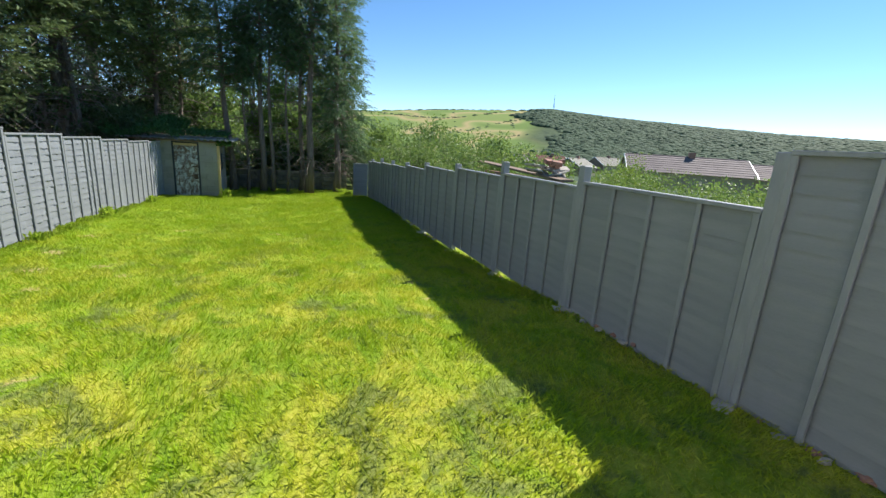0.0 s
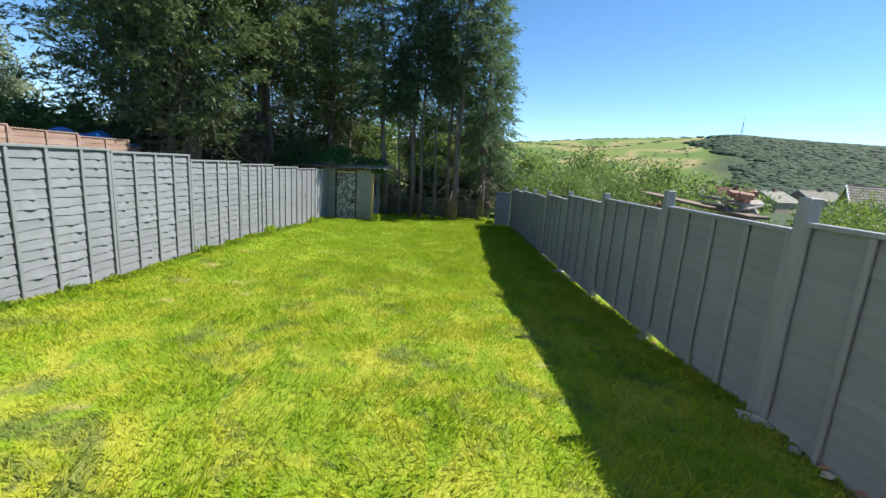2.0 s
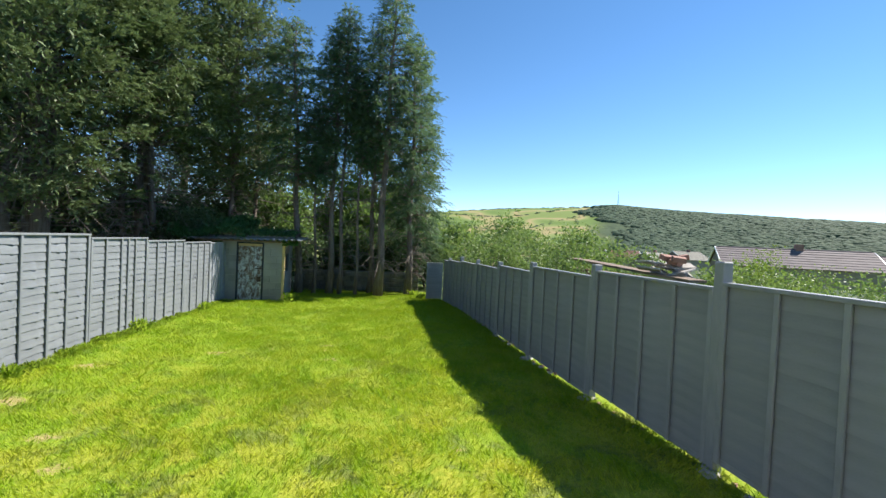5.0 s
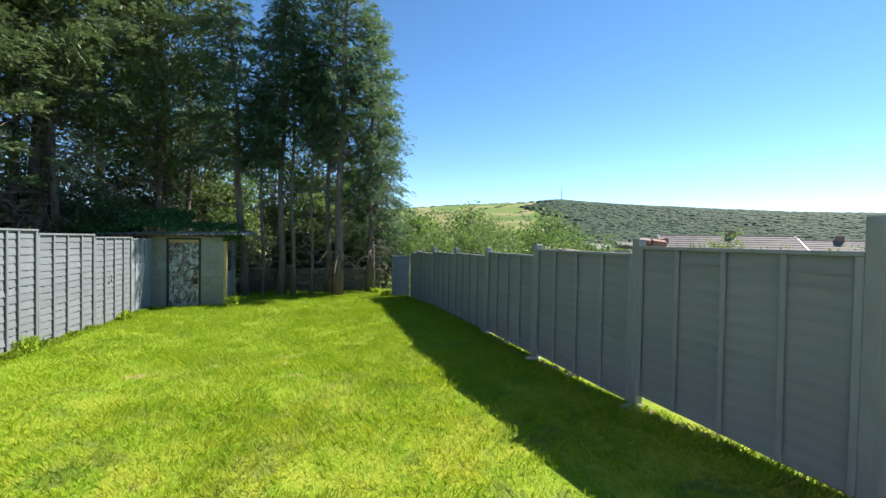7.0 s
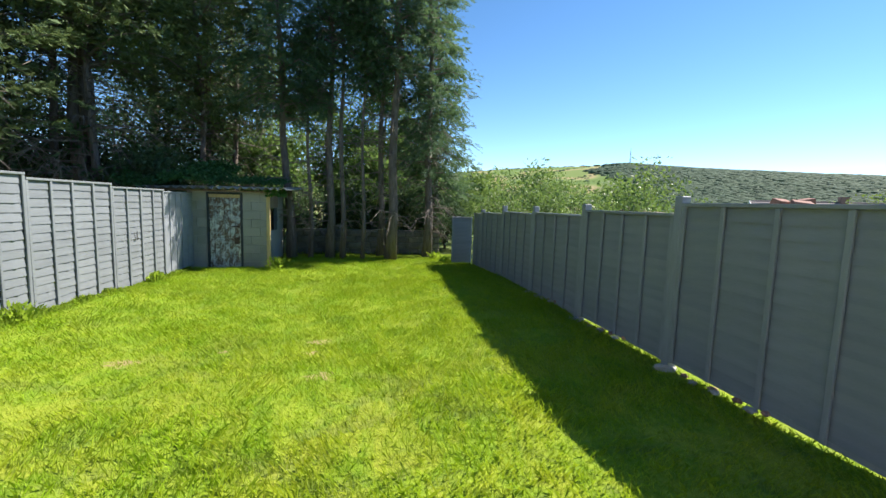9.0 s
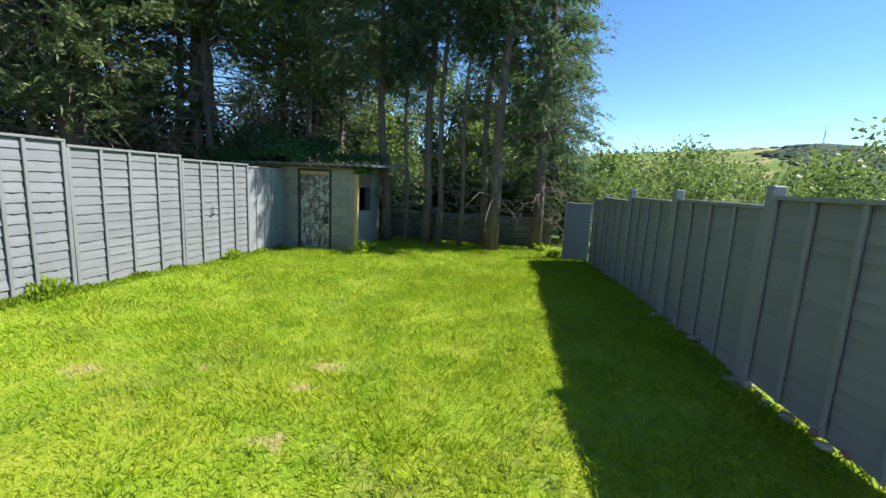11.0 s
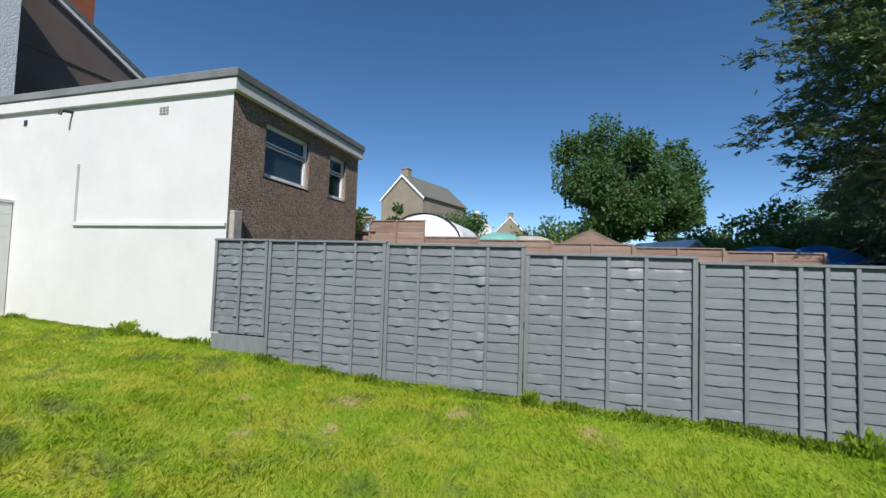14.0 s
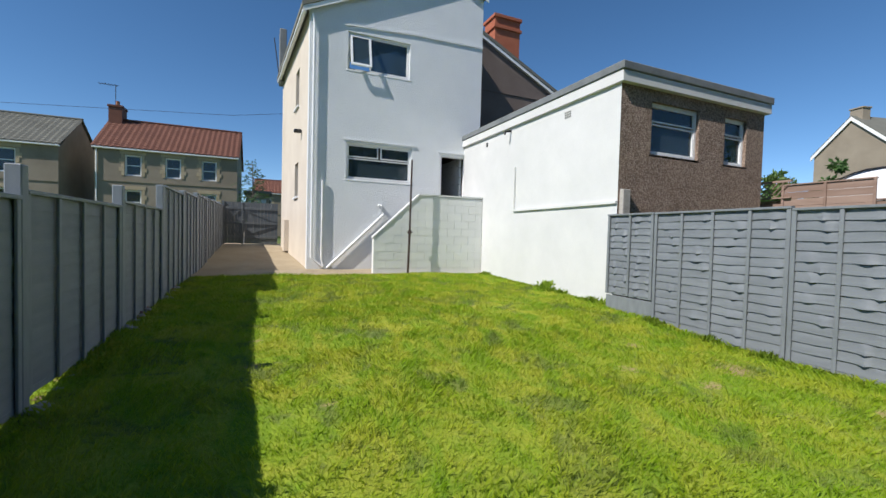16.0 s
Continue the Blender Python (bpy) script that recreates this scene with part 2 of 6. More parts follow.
def sward(m):
    """Lush, yellowing and dull tones of the lawn in drifts of several sizes; thinner and drier towards the house."""
    mid, fine = m.noise(2.3, 4, 0.65, (1.0, 0.7, 1.0), 0.8), m.noise(13, 4, 0.7)
    streak = m.noise(4.5, 3, 0.6, (1.0, 0.4, 1.0), 1.2)
    lush = m.ramp(fine, [(0.25, (0.14, 0.275, 0.009)), (0.75, (0.265, 0.43, 0.014))])
    lush = m.mix(m.ramp(streak, [(0.42, (0, 0, 0)), (0.66, (0.75, 0.75, 0.75))]), lush, m.ramp(fine, [(0.3, (0.28, 0.41, 0.013)), (0.7, (0.40, 0.50, 0.026))]))
    yellow = m.ramp(fine, [(0.3, (0.36, 0.42, 0.018)), (0.7, (0.58, 0.54, 0.075))])
    dull = m.ramp(fine, [(0.3, (0.075, 0.115, 0.03)), (0.7, (0.20, 0.235, 0.095))])
    sep = m.t.nodes.new("ShaderNodeSeparateXYZ")
    m.link(m.co, sep.inputs["Vector"])
    to_house = m.t.nodes.new("ShaderNodeMapRange")
    for k, v in enumerate((9.5, 2.5, 0.25, 1.0)):
        to_house.inputs[1 + k].default_value = v
    m.link(sep.outputs["Y"], to_house.inputs[0])
    dry = m.mix(to_house.outputs[0], (0, 0, 0), m.ramp(mid, [(0.42, (0, 0, 0)), (0.60, (1, 1, 1))]))
    thin = m.mix(to_house.outputs[0], (0, 0, 0), m.ramp(m.noise(1.5, 5, 0.72, None, 0.6), [(0.535, (0, 0, 0)), (0.61, (0.8, 0.8, 0.8))]))
    return m.mix(thin, m.mix(dry, lush, yellow), dull)


def make_soil():
    """Turf soil under the blades: green thatch with dry and bare patches."""
    m = Mat("turf", 0.95, 0.0, 0.1).world_co()
    fine = m.noise(38, 4, 0.7)
    at = m.t.nodes.new("ShaderNodeAttribute")
    at.attribute_name = "bare"
    green = m.mix(0.4, sward(m), m.ramp(fine, [(0.3, (0.05, 0.10, 0.01)), (0.7, (0.26, 0.30, 0.08))]))
    earth = m.ramp(fine, [(0.3, (0.27, 0.20, 0.09)), (0.7, (0.50, 0.40, 0.20))])
    add = m.t.nodes.new("ShaderNodeMath")
    add.operation = "ADD"
    m.link(at.outputs["Fac"], add.inputs[0])
    m.link(m.noise(11, 5, 0.75), add.inputs[1])
    m.colour(m.mix(m.ramp(add.outputs[0], [(0.82, (0, 0, 0)), (1.0, (0.9, 0.9, 0.9))]), green, earth)).bump(fine, 0.8, 0.03)
    return m.m


def make_blades():
    m = Mat("grass_blades", 0.5, 0.0, 0.3).world_co()
    isl = m.island()
    one = m.ramp(isl, [(0.0, (0.075, 0.17, 0.010)), (0.5, (0.17, 0.32, 0.012)), (0.88, (0.30, 0.42, 0.03)), (1.0, (0.52, 0.46, 0.18))])
    c = m.mix(0.84, one, sward(m))
    m.colour(c).leafy(0.42, m.mix(0.4, c, (0.44, 0.54, 0.03)))
    return m.m


TURF, BLADES = make_soil(), make_blades()
EARTH = mottled("bare_sandy_earth", (0.30, 0.21, 0.11), (0.46, 0.34, 0.19), 7.0, 0.95, 0.6, 0.01, 60.0)


def make_path():
    m = Mat("pale_gravel", 0.95, 0.0, 0.2).world_co()
    fine, big = m.noise(55, 4, 0.75), m.noise(1.4, 4)
    c = m.mix(0.5, m.ramp(fine, [(0.3, (0.24, 0.19, 0.12)), (0.7, (0.50, 0.42, 0.29))]), m.ramp(big, [(0.3, (0.33, 0.26, 0.17)), (0.7, (0.47, 0.39, 0.27))]))
    m.colour(c).bump(fine, 0.7, 0.02)
    return m.m


GRAVEL = make_path()


def make_country():
    """Rough grass close by, fields and wood farther out."""
    m = Mat("countryside", 0.95, 0.0, 0.1).world_co()
    near = m.ramp(m.noise(0.25, 6, 0.7), [(0.3, (0.05, 0.085, 0.02)), (0.7, (0.15, 0.19, 0.06))])
    field = m.ramp(m.noise(0.0075, 1, 0.3, (1, 1, 0)), [(0.40, (0.13, 0.20, 0.055)), (0.47, (0.21, 0.26, 0.09)), (0.53, (0.34, 0.28, 0.14)), (0.60, (0.17, 0.23, 0.07))])
    wood = m.ramp(m.noise(0.045, 6, 0.75), [(0.35, (0.040, 0.068, 0.040)), (0.65, (0.085, 0.12, 0.065))])
    at = m.t.nodes.new("ShaderNodeAttribute")
    at.attribute_name = "cover"
    sep = m.t.nodes.new("ShaderNodeSeparateColor")
    m.link(at.outputs["Color"], sep.inputs["Color"])
    c = m.mix(sep.outputs["Red"], m.mix(sep.outputs["Green"], near, field), wood)
    m.colour(c)
    return m.m


COUNTRY = make_country()


# ---- building helpers ----
def link_mesh(name, me, material, parent=None, label=""):
    if material:
        me.materials.append(material)
    ob = new(name, me)
    if parent:
        ob.parent = parent
    if label:
        tagged(ob, label)
    return ob


def part(name, bm, material, parent=None, label="", smooth=False):
    """Links a bmesh as one mesh object under a thing or a part."""
    bmesh.ops.recalc_face_normals(bm, faces=bm.faces)
    me = bpy.data.meshes.new(name)
    bm.to_mesh(me)
    bm.free()
    if smooth:
        me.shade_smooth()
    return link_mesh(name, me, material, parent, label)


def thing(name, label, category, m=None, group="", kind=""):
    ob = tagged(new(name), label, category, group, kind)
    if m is not None:
        ob.matrix_basis = m
    return ob


def box(bm, x0, x1, y0, y1, z0, z1):
    vs = [bm.verts.new((x, y, z)) for z in (z0, z1) for y in (y0, y1) for x in (x0, x1)]
    for f in ((0, 2, 3, 1), (4, 5, 7, 6), (0, 1, 5, 4), (2, 6, 7, 3), (0, 4, 6, 2), (1, 3, 7, 5)):
        bm.faces.new([vs[i] for i in f])
    return vs


def boxes(*dims, bevel=0.0):
    bm = bmesh.new()
    for d in dims:
        box(bm, *d)
    if bevel:
        bmesh.ops.bevel(bm, geom=bm.edges[:], offset=bevel, segments=1, affect="EDGES")
    return bm


def prism(points, y0, y1):
    """A profile in x and z, drawn out along y."""
    bm = bmesh.new()
    a = [bm.verts.new((x, y0, z)) for x, z in points]
    b = [bm.verts.new((x, y1, z)) for x, z in points]
    bm.faces.new(a)
    bm.faces.new(b[::-1])
    for i in range(len(a)):
        j = (i + 1) % len(a)
        bm.faces.new((a[i], a[j], b[j], b[i]))
    return bm


def rod(bm, points, radii, sides=8):
    """A tapered round bar along points."""
    rings = []
    pts = [Vector(p) for p in points]
    for i, p in enumerate(pts):
        d = (pts[min(i + 1, len(pts) - 1)] - pts[max(i - 1, 0)]).normalized()
        u = d.cross(Vector((0.31, 0.95, 0.07))).normalized()
        v = d.cross(u)
        rings.append([bm.verts.new(p + (u * math.cos(a) + v * math.sin(a)) * radii[i]) for a in (2 * math.pi * k / sides for k in range(sides))])
    for a, b in zip(rings, rings[1:]):
        for k in range(sides):
            bm.faces.new((a[k], a[(k + 1) % sides], b[(k + 1) % sides], b[k]))
    bm.faces.new(rings[0][::-1])
    bm.faces.new(rings[-1])
    return bm


def pipe(points, radius, sides=8):
    return rod(bmesh.new(), points, [radius] * len(points), sides)


def wall_cells(x0, x1, z0, z1, holes):
    """The rectangles of a wall in x and z that are left between its openings."""
    xs = sorted({x0, x1, *[h[0] for h in holes], *[h[1] for h in holes]})
    zs = sorted({z0, z1, *[h[2] for h in holes], *[h[3] for h in holes]})
    for xa, xb in zip(xs, xs[1:]):
        for za, zb in zip(zs, zs[1:]):
            xm, zm = (xa + xb) / 2, (za + zb) / 2
            if not any(h[0] < xm < h[1] and h[2] < zm < h[3] for h in holes):
                yield xa, xb, za, zb


def welded(bm, axis):
    """One solid wall out of its cells: seams joined, the faces inside taken out."""
    bmesh.ops.remove_doubles(bm, verts=bm.verts, dist=0.0005)
    bm.normal_update()
    inner = [f for f in bm.faces if abs(f.normal[axis]) < 0.5 and all(len(e.link_faces) > 2 for e in f.edges)]
    bmesh.ops.delete(bm, geom=inner, context="FACES_ONLY")
    return bm


def wall_y(x0, x1, z0, z1, y0, y1, holes=()):
    return welded(boxes(*[(a, b, y0, y1, c, d) for a, b, c, d in wall_cells(x0, x1, z0, z1, holes)]), 1)


def wall_x(y0, y1, z0, z1, x0, x1, holes=()):
    return welded(boxes(*[(x0, x1, a, b, c, d) for a, b, c, d in wall_cells(y0, y1, z0, z1, holes)]), 0)


def numpy_mesh(name, verts, faces, material, parent=None, label="", smooth=False):
    """One mesh out of arrays of corners and of three- or four-cornered faces."""
    verts, faces = np.asarray(verts, np.float32), np.asarray(faces, np.int32)
    me = bpy.data.meshes.new(name)
    n, k = faces.shape
    me.vertices.add(len(verts))
    me.vertices.foreach_set("co", verts.ravel())
    me.loops.add(n * k)
    me.loops.foreach_set("vertex_index", faces.ravel())
    me.polygons.add(n)
    me.polygons.foreach_set("loop_start", np.arange(0, n * k, k, dtype=np.int32))
    me.polygons.foreach_set("loop_total", np.full(n, k, np.int32))
    me.update(calc_edges=True)
    if smooth:
        me.shade_smooth()
    return link_mesh(name, me, material, parent, label)


# ---- lie of the land ----
GARDEN_Y = (-14.0, -11.7, -8.0, -5.0, -3.4, 1.5, 4.4, 6.3, 9.0, 12.0, 15.4, 18.0, 22.0)
GARDEN_Z = (0.85, 0.68, 0.42, 0.20, 0.19, 0.04, -0.17, -0.31, -0.47, -0.53, -0.55, -0.50, -0.45)


def lie(y):
    return np.interp(y, GARDEN_Y, GARDEN_Z)


def lumps(x, y):
    """Banks along the fences and small unevenness of the lawn."""
    u, w = np.clip((-1.5 - x) / 2.1, 0, 1), np.clip((x - 0.9) / 2.2, 0, 1)
    left = np.interp(y, (4.0, 6.2, 8.1, 10.0, 11.9, 13.4, 15.2), (0, 0.12, 0.20, 0.18, 0.12, 0.09, 0)) * u * u * (3 - 2 * u)
    right = np.interp(y, (0.5, 3.4, 5.3, 7.3, 9.0, 11.2, 12.6, 14.8, 17.0), (0, -0.015, 0.01, 0.08, 0.17, 0.21, 0.21, 0.11, 0)) * w * w * (3 - 2 * w)
    return left + right + 0.012 * np.sin(x * 1.7 + 0.6 * y) * np.sin(y * 1.3) + 0.008 * np.sin(3.1 * x - 2.3 * y)


LEFT_X, RIGHT_X = -3.6, 3.82


def drift(x, y, size, seed):
    """Smooth chance values from 0 to 1 that change over about size metres."""
    tab = np.random.default_rng(seed).random((97, 97))
    u, v = np.asarray(x, float) / size + 40.3, np.asarray(y, float) / size + 40.7
    i, j = np.floor(u).astype(int), np.floor(v).astype(int)
    a, b = u - i, v - j
    a, b = a * a * (3 - 2 * a), b * b * (3 - 2 * b)
    i, j = i % 96, j % 96
    return (tab[i, j] * (1 - a) + tab[i + 1, j] * a) * (1 - b) + (tab[i, j + 1] * (1 - a) + tab[i + 1, j + 1] * a) * b


# worn spots in the lawn: x, y, radius
BARE = ((0.2, 8.95, 0.24), (0.37, 7.7, 0.2), (-1.7, 8.33, 0.28), (-0.8, 8.6, 0.13), (0.18, 8.45, 0.18), (1.7, 3.9, 0.11), (2.27, 2.1, 0.15), (2.27, 2.9, 0.15),
        (-1.5, 4.0, 0.18), (-1.95, 4.6, 0.22), (-1.15, 0.9, 0.14), (-2.6, 4.4, 0.3), (-2.9, 5.6, 0.25), (-2.9, 7.0, 0.25), (0.2, 0.15, 0.1), (-2.2, 3.4, 0.2))


def worn(x, y):
    """How bare the lawn is, 0 to 1: the worn spots, and thin turf along the sunny fence."""
    out = 0.42 * np.exp(-((x + 2.6) / 0.8) ** 2 - ((y - 5.2) / 2.6) ** 2) * drift(x, y, 0.5, 3)
    out = out + 0.30 * np.clip(drift(x, y, 0.9, 4) - 0.62, 0, 1)
    for cx, cy, rr in BARE:
        out = np.maximum(out, 0.55 * np.exp(-(((x - cx) / rr) ** 2 + ((y - cy) / (rr * 0.75)) ** 2)))
    return out


def crest(az):
    """Rise of the far skyline over the eye, as a slope, by the bearing in degrees from the garden's length."""
    return np.interp(az, (-180, -60, -20, 5, 11, 20, 27, 31, 33.5, 40, 48, 58, 75, 110, 180), (0.02, 0.03, 0.05, 0.062, 0.069, 0.083, 0.088, 0.092, 0.0935, 0.083, 0.073, 0.060, 0.045, 0.02, 0.02))


def terrain(x, y):
    r = np.hypot(x, y)
    az = np.degrees(np.arctan2(x, y))
    base = lie(np.clip(y, -14, 22)) - 0.06
    away = np.clip((x - 4.3) / 40.0, 0, 1)
    base = base - 4.5 * away ** 0.9
    left = np.clip((-x - 4.2) / 30.0, 0, 1)
    base = base + 1.6 * left
    valley = np.interp(r, (0, 40, 120, 300, 550), (0, 0, -9, -22, -20))
    hill = crest(az) * 1400 + 1.7
    up = np.interp(r, (550, 1400, 1800, 4000), (0, 1, 1.0, 0.92))
    up = up * up * (3 - 2 * up)
    far = base + np.where((az > -25) & (az < 140), valley, 0.4 * np.clip(valley, -6, 0))
    return far * (1 - up) + hill * up


def build_ground():
    xs = np.unique(np.concatenate([-np.geomspace(14, 4000, 44), np.linspace(-14, 14, 29), np.geomspace(14, 4000, 44)]))
    ys = np.unique(np.concatenate([-np.geomspace(16, 4000, 40), np.linspace(-16, 24, 41), np.geomspace(24, 4000, 60)]))
    gx, gy = np.meshgrid(xs, ys)
    z = terrain(gx, gy)
    verts = np.stack([gx, gy, z], -1).reshape(-1, 3)
    w, h = len(xs), len(ys)
    i = (np.arange(h - 1)[:, None] * w + np.arange(w - 1)).ravel()
    ob = numpy_mesh("ground", verts, np.stack([i, i + 1, i + w + 1, i + w], -1), COUNTRY, smooth=True)
    r, az = np.hypot(gx, gy).ravel(), np.degrees(np.arctan2(gx, gy)).ravel()
    fields = ((az > -10) & (az < 31.5) & (r > 430)).astype(float)
    woods = ((az >= 31.5) & (az < 150) & (r > 320)).astype(float)
    cover = ob.data.attributes.new("cover", "FLOAT_COLOR", "POINT")
    cover.data.foreach_set("color", np.stack([woods, fields, 0 * r, 1 + 0 * r], -1).astype(np.float32).ravel())
    return tagged(ob, "rough grass falling to fields and a wooded hill", "ground", kind="structure")


build_ground()


def sheet(name, outline_x0, outline_x1, y0, y1, step, lift, material, label, category, n=31):
    """A strip of the garden's surface between two lines x(y)."""
    ys = np.arange(y0, y1 + step / 2, step)
    verts = []
    for y in ys:
        for x in np.linspace(outline_x0(y), outline_x1(y), n):
            verts.append((x, y, float(lie(y) + lumps(x, y) + lift)))
    i = (np.arange(len(ys) - 1)[:, None] * n + np.arange(n - 1)).ravel()
    ob = numpy_mesh(name, verts, np.stack([i, i + 1, i + n + 1, i + n], -1), material, smooth=True)
    return tagged(ob, label, category, kind="structure")


lawn = sheet("lawn", lambda y: -4.6 if y > 1.4 else -3.85, lambda y: 4.1, -4.0, 18.2, 0.1, 0.0, TURF, "patchy sunlit lawn with dry spots", "lawn", 90)
spots = np.empty(len(lawn.data.vertices) * 3, np.float32)
lawn.data.vertices.foreach_get("co", spots)
spots = spots.reshape(-1, 3)
lawn.data.attributes.new("bare", "FLOAT", "POINT").data.foreach_set("value", worn(spots[:, 0], spots[:, 1]).astype(np.float32))
sheet("path", lambda y: 0.7 if y < -5.05 else -4.2, lambda y: 4.1, -12.2, -3.55, 0.15, 0.012, GRAVEL, "pale sandy gravel along the house", "path")


def grass(name, n, x0, x1, y0, y1, size, label):
    rng = np.random.default_rng(n)
    x, y = rng.uniform(x0, x1, n), rng.uniform(y0, y1, n)
    dens = 0.55 * drift(x, y, 0.55, 11) + 0.45 * drift(x, y, 0.17, 12)
    keep = (rng.random(n) < np.clip(0.55 + dens * 1.1, 0, 1)) & (rng.random(n) < np.clip(1.12 - 1.5 * worn(x, y), 0.06, 1)) & (y > -3.45 - 0.05 * rng.random(n))
    x, y, dens = x[keep], y[keep], dens[keep]
    n = len(x)
    hgt = size * rng.uniform(0.45, 1.3, n) * (0.45 + 1.25 * dens)
    a = rng.uniform(0, 2 * np.pi, n)
    way = 6.3 * drift(x, y, 0.8, 14) + rng.normal(0, 1.4, n)
    lean = rng.uniform(0.2, 1.1, n) * hgt
    wx, wy = np.cos(a) * 0.0035, np.sin(a) * 0.0035
    lx, ly = np.cos(way) * lean, np.sin(way) * lean
    z = lie(y) + lumps(x, y) - 0.004
    v = np.empty((n, 4, 3), np.float32)
    v[:, 0] = np.stack([x - wx, y - wy, z], -1)
    v[:, 1] = np.stack([x + wx, y + wy, z], -1)
    v[:, 2] = np.stack([x + lx * 0.4 + wx * 0.8, y + ly * 0.4 + wy * 0.8, z + hgt * 0.62], -1)
    v[:, 3] = np.stack([x + lx, y + ly, z + hgt], -1)
    i = np.arange(n, dtype=np.int32)[:, None] * 4
    ob = numpy_mesh(name, v.reshape(-1, 3), np.concatenate([i + np.array([0, 1, 2]), i + np.array([0, 2, 3])]), BLADES)
    return tagged(ob, label, "grass", kind="stuff")


grass("short_grass", 340000, -3.62, 3.85, -3.5, 17.6, 0.047, "short mown grass blades of uneven green")


# ---- lap fence panels ----
def slat_mesh(seed, length, depth=0.16, wave=1.0):
    """One thin wavy board: its lower edge stands proud of the board below."""
    rng = random.Random(seed)
    n = 44
    ph = [rng.uniform(0, 6.28) for _ in range(5)]
    amp = wave * rng.uniform(0.002, 0.008)
    # boards buckle one above the other, at the same places along the panel
    kinks = [((c + rng.gauss(0, 0.018)) * length, wave * rng.uniform(-0.012, 0.036), rng.uniform(0.016, 0.045)) for c in (0.10, 0.17, 0.37, 0.44, 0.63, 0.69, 0.88, 0.94) if rng.random() < 0.6]
    bm = bmesh.new()
    rows = []
    for i in range(n + 1):
        x = length * i / n
        wob = amp * (math.sin(5.3 * x + ph[0]) + 0.7 * math.sin(11.7 * x + ph[1]))
        out = 0.003 * math.sin(7.1 * x + ph[2]) + sum(k * math.exp(-((x - c) / w) ** 2) for c, k, w in kinks)
        wob -= 0.3 * max(out, 0)
        zs = (wob + depth * 0.98, wob * 0.8 + depth * 0.5, wob, wob + 0.001, depth)
        ys = (-0.004, -0.013 - out * 0.6, -0.021 - out, -0.006 - out * 0.8, 0.004)
        rows.append([bm.verts.new((x, ys[k], zs[k])) for k in range(5)])
    for a, b in zip(rows, rows[1:]):
        for k in range(5):
            bm.faces.new((a[k], b[k], b[(k + 1) % 5], a[(k + 1) % 5]))
    bm.faces.new(rows[0])
    bm.faces.new(rows[-1][::-1])
    bmesh.ops.recalc_face_normals(bm, faces=bm.faces)
    me = bpy.data.meshes.new("slat")
    bm.to_mesh(me)
    bm.free()
    me.shade_smooth()
    me.set_sharp_from_angle(angle=radians(40))
    return me


def bar_mesh(name, x0, x1, y0, y1, z0, z1, material, bevel=0.004):
    bm = boxes((x0, x1, y0, y1, z0, z1), bevel=bevel)
    bmesh.ops.recalc_face_normals(bm, faces=bm.faces)
    me = bpy.data.meshes.new(name)
    bm.to_mesh(me)
    bm.free()
    me.materials.append(material)
    return me


SLATS = {}


def fence_panel(fence, m, length, height, board, frame_mat, battens, seed, slat_pitch=0.115, label="", wave=1.0):
    """A lap panel: wavy boards, upright battens, a cap and a bottom rail. Local x runs along it, -y is its face."""
    rng = random.Random(seed)
    ob = new("fence_panel")
    ob.parent, ob.matrix_basis = fence, m
    if label:
        tagged(ob, label)
    count = int(round((height - 0.06) / slat_pitch))
    pitch = (height - 0.06) / count
    for k in range(count):
        key = (board.name, round(length, 2), rng.randrange(9), wave)
        if key not in SLATS:
            SLATS[key] = slat_mesh(key[2] * 7 + 3, length - 0.006, pitch * 1.22, wave)
            SLATS[key].materials.append(board)
        s = new("slat", SLATS[key])
        s.parent = ob
        s.matrix_basis = pose(0.003, 0, 0.03 + k * pitch, rng.uniform(-1.2, 1.2), rng.uniform(-0.25, 0.25), 0)
    for f in battens:
        w = 0.042 if 0.02 < f < 0.98 else 0.05
        x = min(max(f * length, w / 2 + 0.002), length - w / 2 - 0.002)
        key = ("batten", round(height, 2), w, frame_mat.name)
        if key not in SLATS:
            SLATS[key] = bar_mesh("batten", -w / 2, w / 2, -0.047, -0.0245, 0, height - 0.03, frame_mat)
        b = new("batten", SLATS[key])
        b.parent = ob
        b.matrix_basis = pose(x, 0, 0, 0, rng.uniform(-0.35, 0.35), 0)
    key = ("cap", round(length, 2), frame_mat.name)
    if key not in SLATS:
        SLATS[key] = bar_mesh("cap_rail", 0, length, -0.055, 0.03, 0, 0.032, frame_mat)
        SLATS[("rail", *key[1:])] = bar_mesh("bottom_rail", 0, length, -0.03, 0.02, 0, 0.06, frame_mat)
    c = new("cap_rail", SLATS[key])
    c.parent, c.location = ob, (0, 0, height - 0.03)
    r = new("bottom_rail", SLATS[("rail", *key[1:])])
    r.parent, r.location = ob, (0, 0.012, -0.01)
    return ob


EVEN = (0.0, 0.25, 0.5, 0.75, 1.0)
LEFT_FENCE = thing("fence", "light grey painted lap fence with wavy boards, in sun", "fence")
